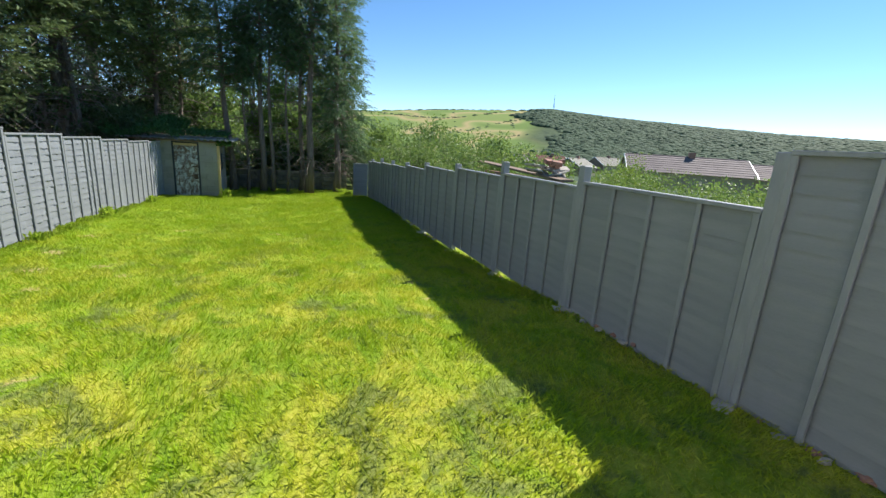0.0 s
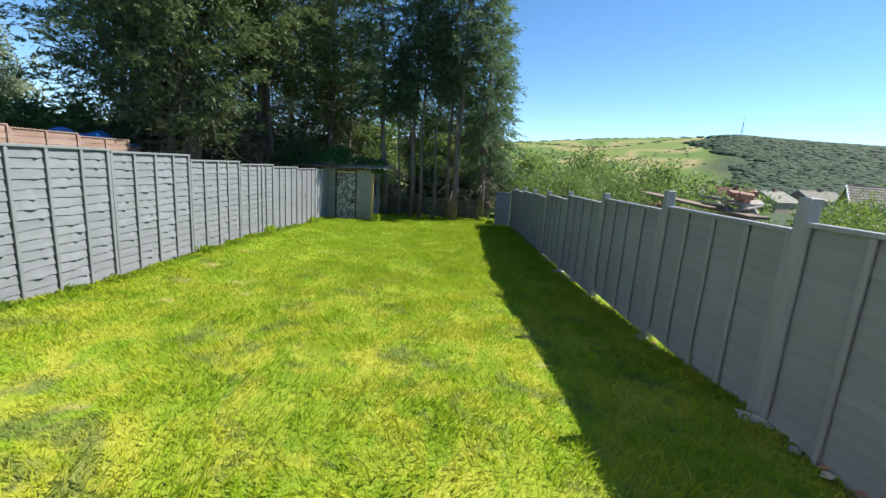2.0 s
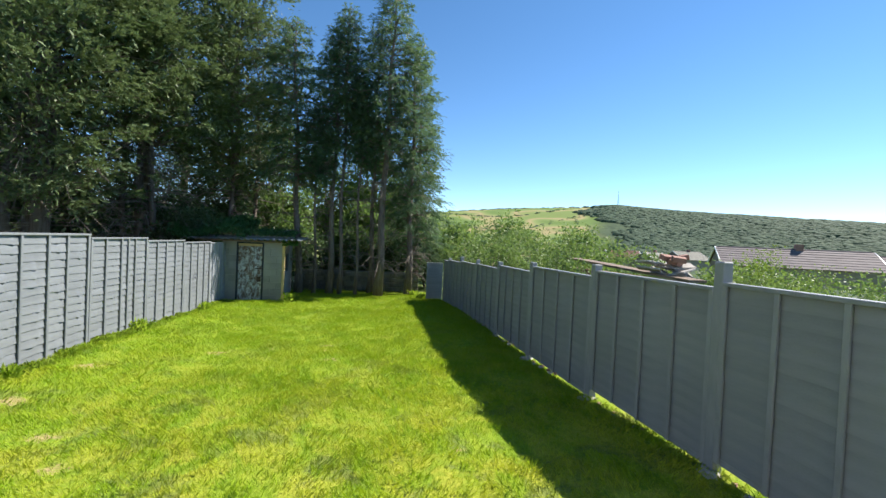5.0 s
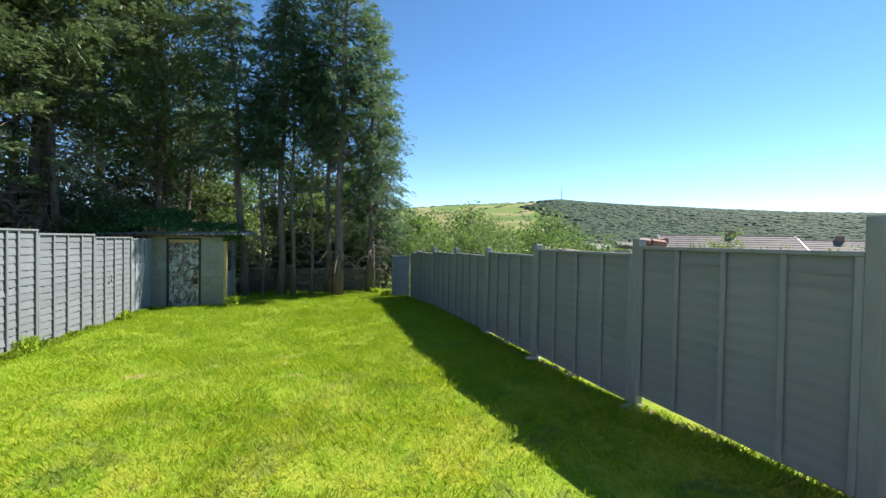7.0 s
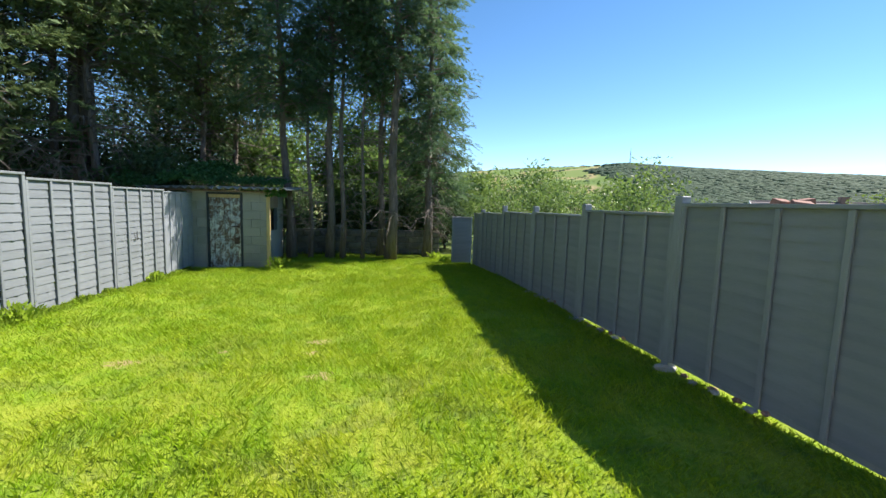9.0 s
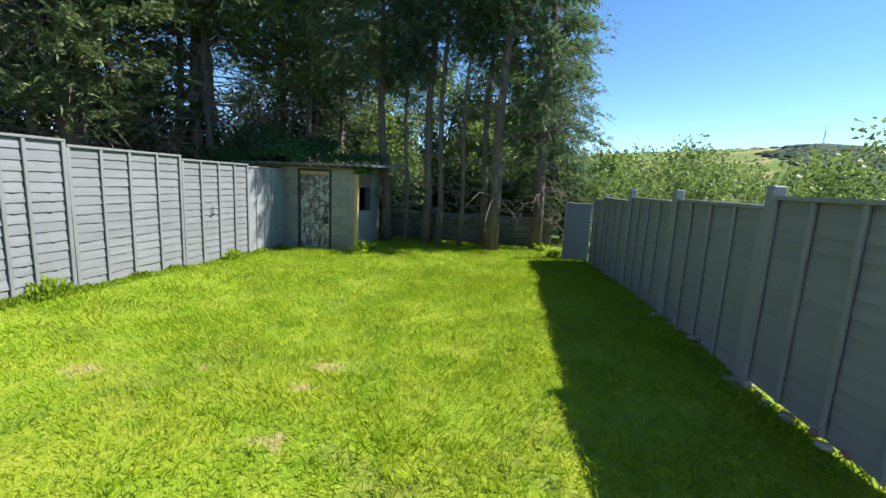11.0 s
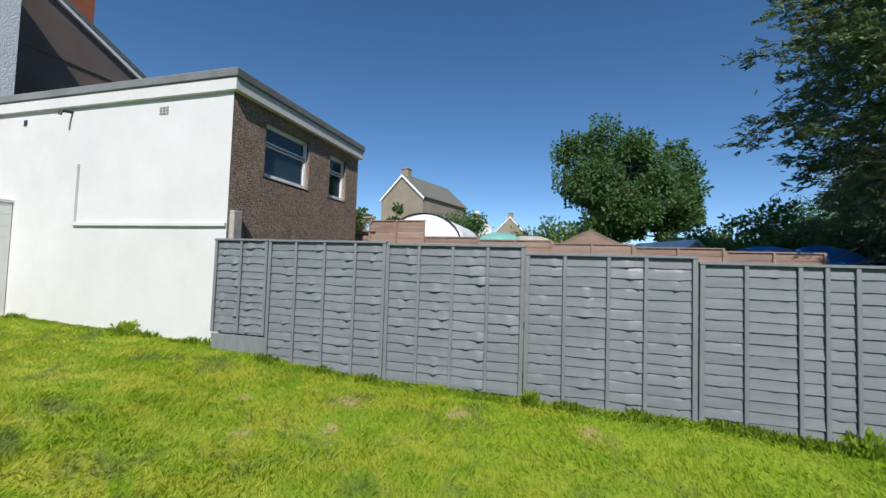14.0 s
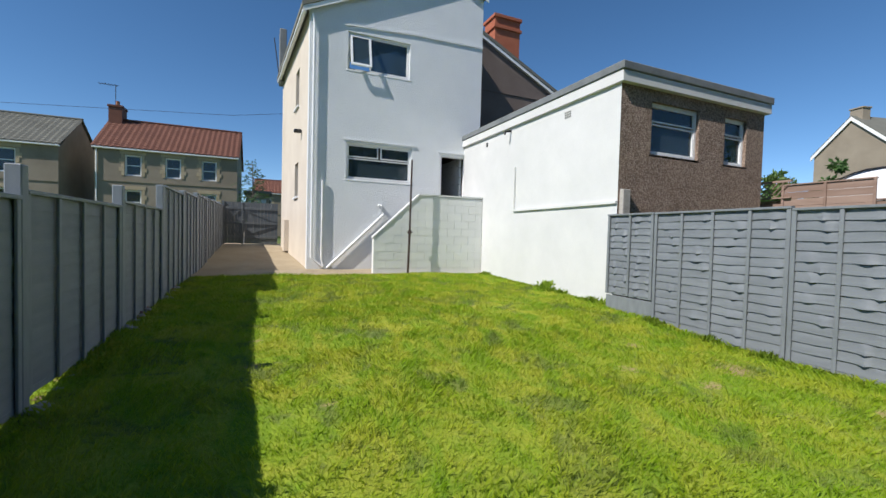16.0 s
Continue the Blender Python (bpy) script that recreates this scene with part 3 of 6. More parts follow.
# start, end, top, battens
LEFT = ((2.50, 4.39, 1.715, EVEN), (4.39, 6.24, 1.690, EVEN), (6.24, 8.12, 1.600, (0.0, 0.25, 0.51, 0.72, 1.0)), (8.12, 10.0, 1.540, (0.0, 0.24, 0.5, 0.62, 0.76, 1.0)),
        (10.0, 11.86, 1.480, (0.0, 0.24, 0.47, 0.74, 1.0)), (11.86, 13.74, 1.425, EVEN))
for k, (a, b, top, bat) in enumerate(LEFT):
    fence_panel(LEFT_FENCE, pose(LEFT_X, a + 0.004, top - 1.83, 0, 0, 90), b - a - 0.008, 1.83, GREY_PAINT, GREY_BATTEN, bat, 11 + k, wave=(1.0, 1.0, 0.7, 0.4, 0.35, 0.35)[k])
fence_panel(LEFT_FENCE, pose(LEFT_X, 1.51, 0.30, 0, 0, 90), 0.98, 1.42, GREY_PAINT, GREY_BATTEN, (0.0, 0.5, 1.0), 31)
part("gravel_board", boxes((LEFT_X - 0.02, LEFT_X + 0.02, 1.51, 2.49, -0.02, 0.27), bevel=0.004), GREY_BATTEN, LEFT_FENCE)

LATCH = part("latch", boxes((LEFT_X + 0.047, LEFT_X + 0.056, 12.565, 12.585, 0.44, 0.60), (LEFT_X + 0.056, LEFT_X + 0.068, 12.54, 12.61, 0.45, 0.475), bevel=0.003), DARK_METAL, LEFT_FENCE, "black metal latch")


def close_board(m, length, height, material, label):
    """A panel of upright boards on rails, seen from its smooth side."""
    ob = new("fence_panel")
    ob.parent, ob.matrix_basis = LEFT_FENCE, m
    tagged(ob, label)
    n = 5
    for k in range(n):
        part("board", boxes((length * k / n + 0.002, length * (k + 1) / n - 0.002, -0.014 - 0.005 * (k % 2), 0.008, 0, height), bevel=0.002), material, ob)
    for k in range(n + 1):
        part("batten", boxes((max(length * k / n - 0.018, 0), min(length * k / n + 0.018, length), -0.034, -0.0195, 0.02, height - 0.03), bevel=0.003), SLATE_POST, ob)
    part("rail", boxes((0, length, -0.04, 0.03, height, height + 0.03), bevel=0.003), SLATE_POST, ob)
    return ob


close_board(pose(LEFT_X - 0.02, 13.76, -0.46, 0, 0, 91), 1.62, 1.82, SLATE_PAINT, "dark grey close-boarded fence panel beside the shed")

RIGHT_FENCE = thing("fence", "slate grey lap fence between square posts, in shade", "fence")
POSTS = ((-10.2, 2.30, 0.50), (-8.3, 2.25, 0.38), (-6.4, 2.2, 0.25), (-4.5, 2.15, 0.15), (-2.6, 2.03, 0.12), (-0.68, 1.95, 0.02), (1.34, 1.74, -0.06), (3.34, 1.685, -0.16), (5.29, 1.54, -0.28),
         (7.33, 1.45, -0.40), (9.15, 1.36, -0.50), (11.05, 1.31, -0.55), (12.95, 1.30, -0.58), (14.85, 1.17, -0.60))


def fence_x(y):
    return float(np.interp(y, (-12, -0.68, 1.34, 3.34, 9.2, 12.95, 16), (3.70, 3.715, 3.74, 3.82, 3.83, 3.90, 3.94)))


POST_MESH = bar_mesh("fence_post", -0.05, 0.05, -0.05, 0.05, 0.0, 2.0, SLATE_POST, 0.008)
for y, top, foot in POSTS:
    post = new("fence_post", POST_MESH)
    post.parent, post.location = RIGHT_FENCE, (fence_x(y), y, top - 2.0)
PANEL_TOPS = (2.22, 2.18, 2.13, 2.04, 1.96, 1.57, 1.51, 1.46, 1.38, 1.28, 1.20, 1.17, 1.11)
for k, ((ya, ta, fa), (yb, tb, fb)) in enumerate(zip(POSTS, POSTS[1:])):
    xa, xb = fence_x(ya), fence_x(yb)
    turn = math.degrees(math.atan2(xb - xa, yb - ya))
    # hung clear of the sloping ground, so that daylight comes in underneath
    high = PANEL_TOPS[k] - float(lie(0.6 * ya + 0.4 * yb) + lumps(fence_x(ya) - 0.1, 0.6 * ya + 0.4 * yb)) - (0.06 if 6 < k < 10 else -0.01)
    fence_panel(RIGHT_FENCE, pose(xb, yb - 0.046, PANEL_TOPS[k] - high, 0, 0, -90 - turn), yb - ya - 0.092, high, SLATE_PAINT, SLATE_POST, EVEN, 61 + k, wave=0.25)
fence_panel(RIGHT_FENCE, pose(3.94, 15.75, -0.46, 0, 0, -90), 0.85, 1.52, SLATE_PAINT, SLATE_POST, (0.0, 0.5, 1.0), 99, wave=0.25)
fence_panel(RIGHT_FENCE, pose(3.705, -10.246, 0.42, 0, 0, -90), 1.40, 1.83, SLATE_PAINT, SLATE_POST, EVEN, 98, wave=0.25)


def lump(name, x, y, z, size, material, label, category, seed):
    rng = random.Random(seed)
    bm = bmesh.new()
    bmesh.ops.create_icosphere(bm, subdivisions=2, radius=1)
    for v in bm.verts:
        k = 0.75 + 0.5 * noise.noise(v.co * 1.7 + Vector((seed, 0, 0)))
        v.co = Vector((v.co.x * size[0] * k, v.co.y * size[1] * k, v.co.z * size[2] * k))
    ob = part(name, bm, material)
    ob.location = (x, y, z)
    ob.rotation_euler = (0, 0, rng.uniform(0, 6))
    return tagged(ob, label, category)


for k, (y, top, foot) in enumerate(POSTS[5:12]):
    g = float(lie(y) + lumps(3.7, y))
    lump("concrete_footing", fence_x(y) - 0.07, y - 0.05, g + 0.0, (0.11, 0.17, 0.05), RUBBLE, "rough concrete footing at a fence post", "rubble", k)
    for j in range(7):
        lump("rubble_stone", fence_x(y) - 0.02 - 0.06 * (j % 2), y - 0.25 - 0.14 * j - 0.03 * (j % 3), g + 0.012 + 0.01 * j, (0.04 + 0.012 * (j % 3), 0.06, 0.026), RUBBLE if j % 2 else OLD_BRICK, "broken stone under the fence", "rubble", 10 * k + j)


# ---- windows ----
def window(parent, x0, x1, z0, z1, y, panes, name="window", frame=0.055, sill=True, depth=0.07, mat=None, label=""):
    """A framed window whose face looks along +y. panes: rectangles as shares of the inside."""
    mat = mat or PVC
    w = new(name)
    w.parent = parent
    if label:
        tagged(w, label)
    f = frame
    part("window_frame", boxes((x0, x1, y - depth, y, z1 - f, z1), (x0, x1, y - depth, y, z0, z0 + f), (x0, x0 + f, y - depth, y, z0 + f, z1 - f), (x1 - f, x1, y - depth, y, z0 + f, z1 - f)), mat, w)
    ix0, ix1, iz0, iz1 = x0 + f, x1 - f, z0 + f, z1 - f
    for a, b, c, d in panes:
        px0, px1, pz0, pz1 = ix0 + a * (ix1 - ix0), ix0 + b * (ix1 - ix0), iz0 + c * (iz1 - iz0), iz0 + d * (iz1 - iz0)
        s = 0.028
        part("sash", boxes((px0, px1, y - depth + 0.01, y - 0.006, pz1 - s, pz1), (px0, px1, y - depth + 0.01, y - 0.006, pz0, pz0 + s), (px0, px0 + s, y - depth + 0.01, y - 0.006, pz0 + s, pz1 - s), (px1 - s, px1, y - depth + 0.01, y - 0.006, pz0 + s, pz1 - s)), mat, w)
        g = part("pane", boxes((px0 + s, px1 - s, y - 0.045, y - 0.035, pz0 + s, pz1 - s)), GLASS, w)
        g.visible_shadow = False
    if sill:
        part("window_sill", boxes((x0 - 0.05, x1 + 0.05, y - 0.05, y + 0.07, z0 - 0.05, z0), bevel=0.008), mat, w)
    return w


# ---- the white house ----
def splay(bm):
    """Turns the side wall's line outwards towards the street."""
    for v in bm.verts:
        if v.co.x > 0.5 and v.co.y < -5.28:
            v.co.x -= 0.075 * (v.co.y + 5.28)
    return bm


def white_house():
    h = thing("house", "white rendered house with uPVC windows and a cream side wall", "house")
    x0, x1, yb, yf = -4.35, 1.06, -5.0, -11.2
    uw, lw, door = (-1.87, 0.0, 5.99, 7.06), (-1.99, 0.0, 2.84, 3.90), (-3.90, -2.95, 1.95, 3.84)
    apex = (-3.3, 9.55)
    part("wall", wall_y(x0, x1, 0.0, 7.45, yb - 0.28, yb, (uw, lw, door)), WHITE_ROUGH, h, "white textured render")
    part("gable", prism([(x0, 7.45), (x1, 7.45), (x1, 7.52), apex, (x0, 9.0)], yb - 0.28, yb), WHITE_ROUGH, h)
    side_windows = ((-7.6, -6.9, 5.3, 6.5), (-7.6, -6.9, 2.4, 3.5))
    part("side_wall", splay(wall_x(yf, yb - 0.28, 0.0, 7.5, x1 - 0.25, x1 - 0.004, side_windows)), CREAM, h, "cream rendered side wall")
    part("front_wall", boxes((x0, x1 + 0.17, yf, yf + 0.25, 0, 7.5)), CREAM, h)
    part("party_wall", boxes((x0, x0 + 0.2, yf + 0.25, yb - 0.28, 0, 9.0)), DARK_RENDER, h)
    part("roof", splay(prism([(x1 + 0.22, 7.42), (x1 + 0.22, 7.54), (apex[0], apex[1] + 0.2), (x0 - 0.1, 9.16), (x0 - 0.1, 9.04), (apex[0], apex[1] + 0.06)], yf - 0.1, yb + 0.16)), TILE_GREY, h)
    part("parapet", boxes((1.40, 1.66, yf - 0.1, yf + 0.5, 7.2, 9.3), bevel=0.02), ROOF_EDGE, h, "grey rendered stack at the front eaves")
    part("verge_board", prism([(x1 + 0.2, 7.28), (x1 + 0.2, 7.415), (apex[0], apex[1] + 0.055), (x0 - 0.12, 9.035), (x0 - 0.12, 8.88), (apex[0], apex[1] - 0.10)], yb + 0.10, yb + 0.14), PVC, h)
    part("gutter", splay(boxes((x1 + 0.10, x1 + 0.21, yf, yb + 0.05, 7.28, 7.38), bevel=0.02)), PVC, h)
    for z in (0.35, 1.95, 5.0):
        part("floor_slab", boxes((x0 + 0.2, x1 - 0.25, yf + 0.25, yb - 0.28, z - 0.1, z)), ROOM_GLOOM, h)
    part("inner_wall", boxes((x0 + 0.2, x1 - 0.25, -8.5, -8.4, 0.35, 7.3)), ROOM_GLOOM, h)
    # moulding over the upper window, running down to the eaves
    part("string_course", prism([(0.12, 7.20), (0.12, 7.26), (-2.1, 7.42), (x0, 7.47), (x0, 7.40), (-2.1, 7.35)], yb, yb + 0.03), WHITE_ROUGH, h)
    part("hood_mould", boxes((-2.12, 0.1, yb, yb + 0.03, 3.96, 4.01)), WHITE_ROUGH, h)
    part("hood_mould", boxes((-4.0, -2.85, yb, yb + 0.03, 3.88, 3.93)), WHITE_ROUGH, h)
    # upper window: one wide light and an opening casement, ajar
    w = window(h, *uw, yb - 0.06, [(0.0, 0.66, 0.0, 1.0)], label="white uPVC window with a casement ajar")
    cz0, cz1, cw = uw[2] + 0.06, uw[3] - 0.06, 0.60
    c = new("casement")
    c.parent = w
    c.matrix_basis = pose(uw[1] - 0.06, yb - 0.05, cz1, 14, 0, 0)
    hgt = cz1 - cz0
    part("casement_frame", boxes((-cw, 0, -0.03, 0.02, -0.06, 0), (-cw, 0, -0.03, 0.02, -hgt, -hgt + 0.06), (-cw, -cw + 0.06, -0.03, 0.02, -hgt + 0.06, -0.06), (-0.06, 0, -0.03, 0.02, -hgt + 0.06, -0.06)), PVC, c)
    g = part("pane", boxes((-cw + 0.06, -0.06, -0.01, 0.0, -hgt + 0.06, -0.06)), GLASS, c)
    g.visible_shadow = False
    window(h, *lw, yb - 0.06, [(0.0, 1.0, 0.0, 0.60), (0.0, 0.48, 0.64, 1.0), (0.52, 1.0, 0.64, 1.0)], label="white uPVC kitchen window")
    for y0, y1, z0, z1 in side_windows:
        part("side_window", splay(boxes((x1 - 0.2, x1 - 0.15, y0, y1, z0, z1))), GLASS, h)
        part("side_sill", splay(boxes((x1 - 0.2, x1 + 0.06, y0 - 0.05, y1 + 0.05, z0 - 0.06, z0), bevel=0.006)), PVC, h)
    part("door_frame", boxes((-3.90, -3.84, yb - 0.2, yb - 0.02, 1.95, 3.84), (-3.01, -2.95, yb - 0.2, yb - 0.02, 1.95, 3.84), (-3.84, -3.01, yb - 0.2, yb - 0.02, 3.78, 3.84)), PVC, h)
    part("passage_wall", boxes((-3.84, -3.76, -7.2, yb - 0.28, 1.95, 3.84)), WALLPAPER, h, "pale patterned wallpaper")
    part("landing", boxes((-3.70, -1.95, yb, -3.80, 1.83, 1.95)), RUBBLE, h)
    # pipes
    part("downpipe", pipe([(0.98, yb + 0.07, 7.30), (0.94, yb + 0.07, 7.0), (0.94, yb + 0.07, 0.55), (0.62, yb + 0.09, 0.28)], 0.035), PVC, h, "white plastic downpipe")
    part("waste_pipe", pipe([(0.66, yb + 0.06, 2.75), (0.66, yb + 0.06, 0.5), (0.60, yb + 0.06, 0.30)], 0.028), PVC, h)
    part("waste_pipe", pipe([(-1.13, yb + 0.07, 1.85), (0.50, yb + 0.07, 0.26)], 0.04), PVC, h)
    part("pipe_stub", pipe([(-0.98, yb, 2.12), (-0.98, yb + 0.16, 2.10)], 0.022), PVC, h)
    part("pipe_stub", pipe([(-1.06, yb, 2.12), (-1.06, yb + 0.16, 2.10)], 0.022), PVC, h)
    part("meter_box", splay(boxes((x1, x1 + 0.16, -9.3, -8.9, 0.55, 1.7), bevel=0.01)), CREAM, h)
    part("outside_lamp", splay(boxes((x1, x1 + 0.22, -6.4, -6.25, 4.3, 4.4), bevel=0.02)), DARK_METAL, h)
    part("aerial", pipe([(x1 + 0.57, -10.8, 7.2), (x1 + 0.8, -10.8, 8.9)], 0.02, 6), DARK_METAL, h)
    return h


def make_wallpaper():
    m = Mat("spotted_wallpaper", 0.9)
    v = m.t.nodes.new("ShaderNodeTexVoronoi")
    v.inputs["Scale"].default_value = 9.0
    m.link(m.co, v.inputs["Vector"])
    m.colour(m.ramp(v.outputs["Distance"], [(0.12, (0.05, 0.05, 0.06)), (0.2, (0.55, 0.56, 0.55))]))
    return m.m


WALLPAPER = make_wallpaper()
white_house()

# stepped block wall in front of the back door, its pieces laid in bond
STEP_Y = -3.65
steps = thing("step_wall", "white painted block wall beside the back steps", "wall")
part("core", prism([(-0.52, 0.05), (-0.52, 1.15), (-1.80, 2.36), (-3.78, 2.36), (-3.78, 0.05)], STEP_Y - 0.16, STEP_Y - 0.007), WHITE_BLOCK, steps)
part("coping", prism([(-0.50, 1.15), (-0.50, 1.19), (-1.79, 2.40), (-3.78, 2.42), (-3.78, 2.37), (-1.81, 2.36)], STEP_Y - 0.19, STEP_Y + 0.02), WHITE_SMOOTH, steps)
row_h, blk = 0.225, 0.45
for r in range(10):
    za, zb = 0.12 + r * row_h, 0.12 + (r + 1) * row_h - 0.016
    zt = min(zb, 2.355)
    lo, hi = (-0.525 - max(z - 1.15, 0) / 0.945 for z in (za, zt))
    x = -3.78 - (blk / 2 if r % 2 else 0)
    while x < lo - 0.06:
        a, b = max(x + 0.008, -3.775), min(x + blk - 0.008, lo)
        if b - a > 0.05 and hi > a:
            knee = min(b, hi)
            bm = prism([(a, za), (b, za), (b, za + 0.002 + (b < hi) * (zt - za - 0.002)), (knee - 0.001, zt), (a, zt)], STEP_Y - 0.03, STEP_Y + 0.003 * random.random())
            part("block", bm, WHITE_BLOCK, steps)
        x += blk
for k in range(6):
    part("step", boxes((-1.9 + 0.19 * k, -1.9 + 0.19 * (k + 1), -4.7, STEP_Y - 0.17, 0.1, 1.75 - 0.27 * k)), RUBBLE, steps)

pole = thing("clothes_pole", "dark rusty steel clothes pole standing by the block wall", "pole")
part("shaft", pipe([(-1.42, -3.42, 0.05), (-1.45, -3.42, 1.35)], 0.032, 10), RUST_STEEL, pole)
part("upper_shaft", pipe([(-1.45, -3.42, 1.35), (-1.47, -3.42, 3.28)], 0.026, 10), RUST_STEEL, pole)
part("clamp", pipe([(-1.45, -3.42, 1.28), (-1.45, -3.42, 1.38)], 0.05, 10), RUST_STEEL, pole)
part("bolt", pipe([(-1.53, -3.42, 1.33), (-1.37, -3.42, 1.33)], 0.014, 6), RUST_STEEL, pole)


# ---- flat-roofed extension ----
def extension():
    e = thing("extension", "flat-roofed extension, white painted side and brown pebbledash end", "building")
    x0, x1, y0, y1, top = -8.05, -3.79, -5.0, 1.49, 4.14
    w1, w2 = (-5.92, -4.58, 2.92, 3.92), (-7.45, -6.72, 2.92, 3.92)
    part("side_wall", boxes((x1 - 0.2, x1, y0, y1 - 0.22, -0.05, top)), WHITE_SMOOTH, e, "smooth white painted wall")
    part("end_wall", wall_y(x0, x1, -0.05, top, y1 - 0.22, y1, (w1, w2)), PEBBLEDASH, e, "brown pebbledash wall")
    part("white_return", boxes((x1 - 0.001, x1 + 0.004, y1 - 0.22, y1 + 0.004, -0.05, top)), WHITE_SMOOTH, e)
    part("far_wall", boxes((x0, x0 + 0.2, y0, y1 - 0.22, -0.05, top)), PEBBLEDASH, e)
    part("back_wall", boxes((x0 + 0.2, x1 - 0.2, y0, y0 + 0.2, -0.05, top)), ROOM_GLOOM, e)
    part("floor_slab", boxes((x0 + 0.2, x1 - 0.2, y0 + 0.2, y1 - 0.22, 1.85, 1.95)), ROOM_GLOOM, e)
    part("roof", boxes((x0 - 0.12, x1 + 0.10, y0, y1 + 0.13, top + 0.2, top + 0.36), bevel=0.02), ROOF_EDGE, e, "grey felt roof edge")
    part("fascia", boxes((x0 - 0.08, x1 + 0.07, y0, y1 + 0.10, top, top + 0.2), bevel=0.006), WHITE_SMOOTH, e, "white fascia board")
    window(e, *w1, y1 - 0.07, [(0, 1, 0, 0.62), (0, 1, 0.66, 1)], label="white uPVC window with a top light")
    window(e, *w2, y1 - 0.07, [(0, 1, 0, 0.62), (0, 1, 0.66, 1)], label="narrow white uPVC window")
    part("cable_trunking", boxes((x1, x1 + 0.05, -1.9, y1, 1.93, 1.99), bevel=0.004), WHITE_SMOOTH, e)
    part("cable_trunking", boxes((x1, x1 + 0.05, -1.95, -1.9, 1.93, 3.07), bevel=0.004), WHITE_SMOOTH, e)
    part("air_brick", boxes(*[(x1, x1 + 0.012, -0.06 + 0.07 * i, -0.01 + 0.07 * i, 3.86 + 0.05 * j, 3.89 + 0.05 * j) for i in range(3) for j in range(3)]), BLOCK, e)
    # Dark plate on the uncut wall stands for the shade inside a hole.
    part("wall_hole", boxes((x1 - 0.001, x1 + 0.006, -3.53, -3.43, 3.88, 4.0)), DARK_METAL, e)
    part("overflow_spout", pipe([(x1, -2.2, 4.06), (x1 + 0.18, -2.2, 4.03), (x1 + 0.2, -2.2, 3.95)], 0.028), DARK_METAL, e)
    part("end_post", boxes((x1 - 0.22, x1 - 0.04, y1, y1 + 0.10, 1.55, 2.2), bevel=0.01), RUBBLE, e)
    return e


extension()


# ---- next door's dark gable, with its chimney ----
def dark_gable():
    g = thing("house", "dark brown rendered house gable with a red brick chimney", "house")
    y = -7.3
    slope = (7.75 - 9.55) / 3.75
    part("wall", prism([(-4.45, 0.3), (-4.45, 9.60), (-9.15, 7.35), (-9.15, 0.3)], y - 4.5, y), DARK_RENDER, g)
    part("roof", prism([(-4.4, 9.63), (-4.4, 9.77), (-9.45, 7.35), (-9.45, 7.21)], y - 4.6, y + 0.12), TILE_GREY, g)
    part("verge_board", prism([(-4.45, 9.49), (-4.45, 9.625), (-9.42, 7.20), (-9.42, 7.07)], y + 0.002, y + 0.10), PVC, g)
    part("string_course", boxes((-9.15, -4.45, y, y + 0.03, 7.00, 7.06)), DARK_RENDER, g)
    part("gutter", boxes((-9.6, -9.42, y - 4.5, y + 0.05, 7.06, 7.16), bevel=0.02), PVC, g)
    ch = part("chimney", boxes((-8.1, -6.85, y - 2.2, y - 1.3, 8.0, 10.85)), BRICK, g, "orange-red brick chimney")
    part("chimney_cap", boxes((-8.17, -6.78, y - 2.27, y - 1.23, 10.25, 10.37), (-8.17, -6.78, y - 2.27, y - 1.23, 10.71, 10.85), bevel=0.01), BRICK, ch)
    return g


dark_gable()


# ---- side gates ----
def gates():
    y = -11.65
    for name, xa, xb, brace in (("left", 3.00, 3.62, 1), ("right", 1.62, 2.94, -1)):
        g = thing("gate", "grey painted timber gate with braces, shut", "gate", group="side gates")
        n = 5 if name == "left" else 10
        for k in range(n):
            a, b = xa + (xb - xa) * k / n, xa + (xb - xa) * (k + 1) / n
            part("board", boxes((a + 0.003, b - 0.003, y - 0.02, y, 0.74, 2.42), bevel=0.003), SHADED_GATE_PAINT, g)
        for z in (0.95, 1.52, 2.12):
            part("rail", boxes((xa, xb, y, y + 0.035, z, z + 0.10), bevel=0.004), SHADED_GATE_PAINT, g)
        for z0, z1 in ((1.07, 1.5), (1.64, 2.1)):
            p = [(xa, z0), (xa + 0.1, z0), (xb, z1), (xb - 0.1, z1)] if brace * (1 if z0 > 1.5 else -1) < 0 else [(xb, z0), (xb - 0.1, z0), (xa, z1), (xa + 0.1, z1)]
            part("brace", prism(p, y, y + 0.03), SHADED_GATE_PAINT, g)
        if name == "right":
            part("bolt", boxes((xb - 0.06, xb - 0.03, y + 0.03, y + 0.05, 0.72, 1.2), bevel=0.004), PVC, g, "pale drop bolt")
    tagged(part("gate_post", boxes((2.94, 3.00, y - 0.06, y + 0.05, 0.6, 2.42), bevel=0.006), SHADED_GATE_PAINT), "grey timber gate post", "post")
    tagged(part("gate_post", boxes((3.62, 3.70, y - 0.06, y + 0.05, 0.6, 2.45), bevel=0.006), SHADED_GATE_PAINT), "grey timber gate post", "post")


gates()


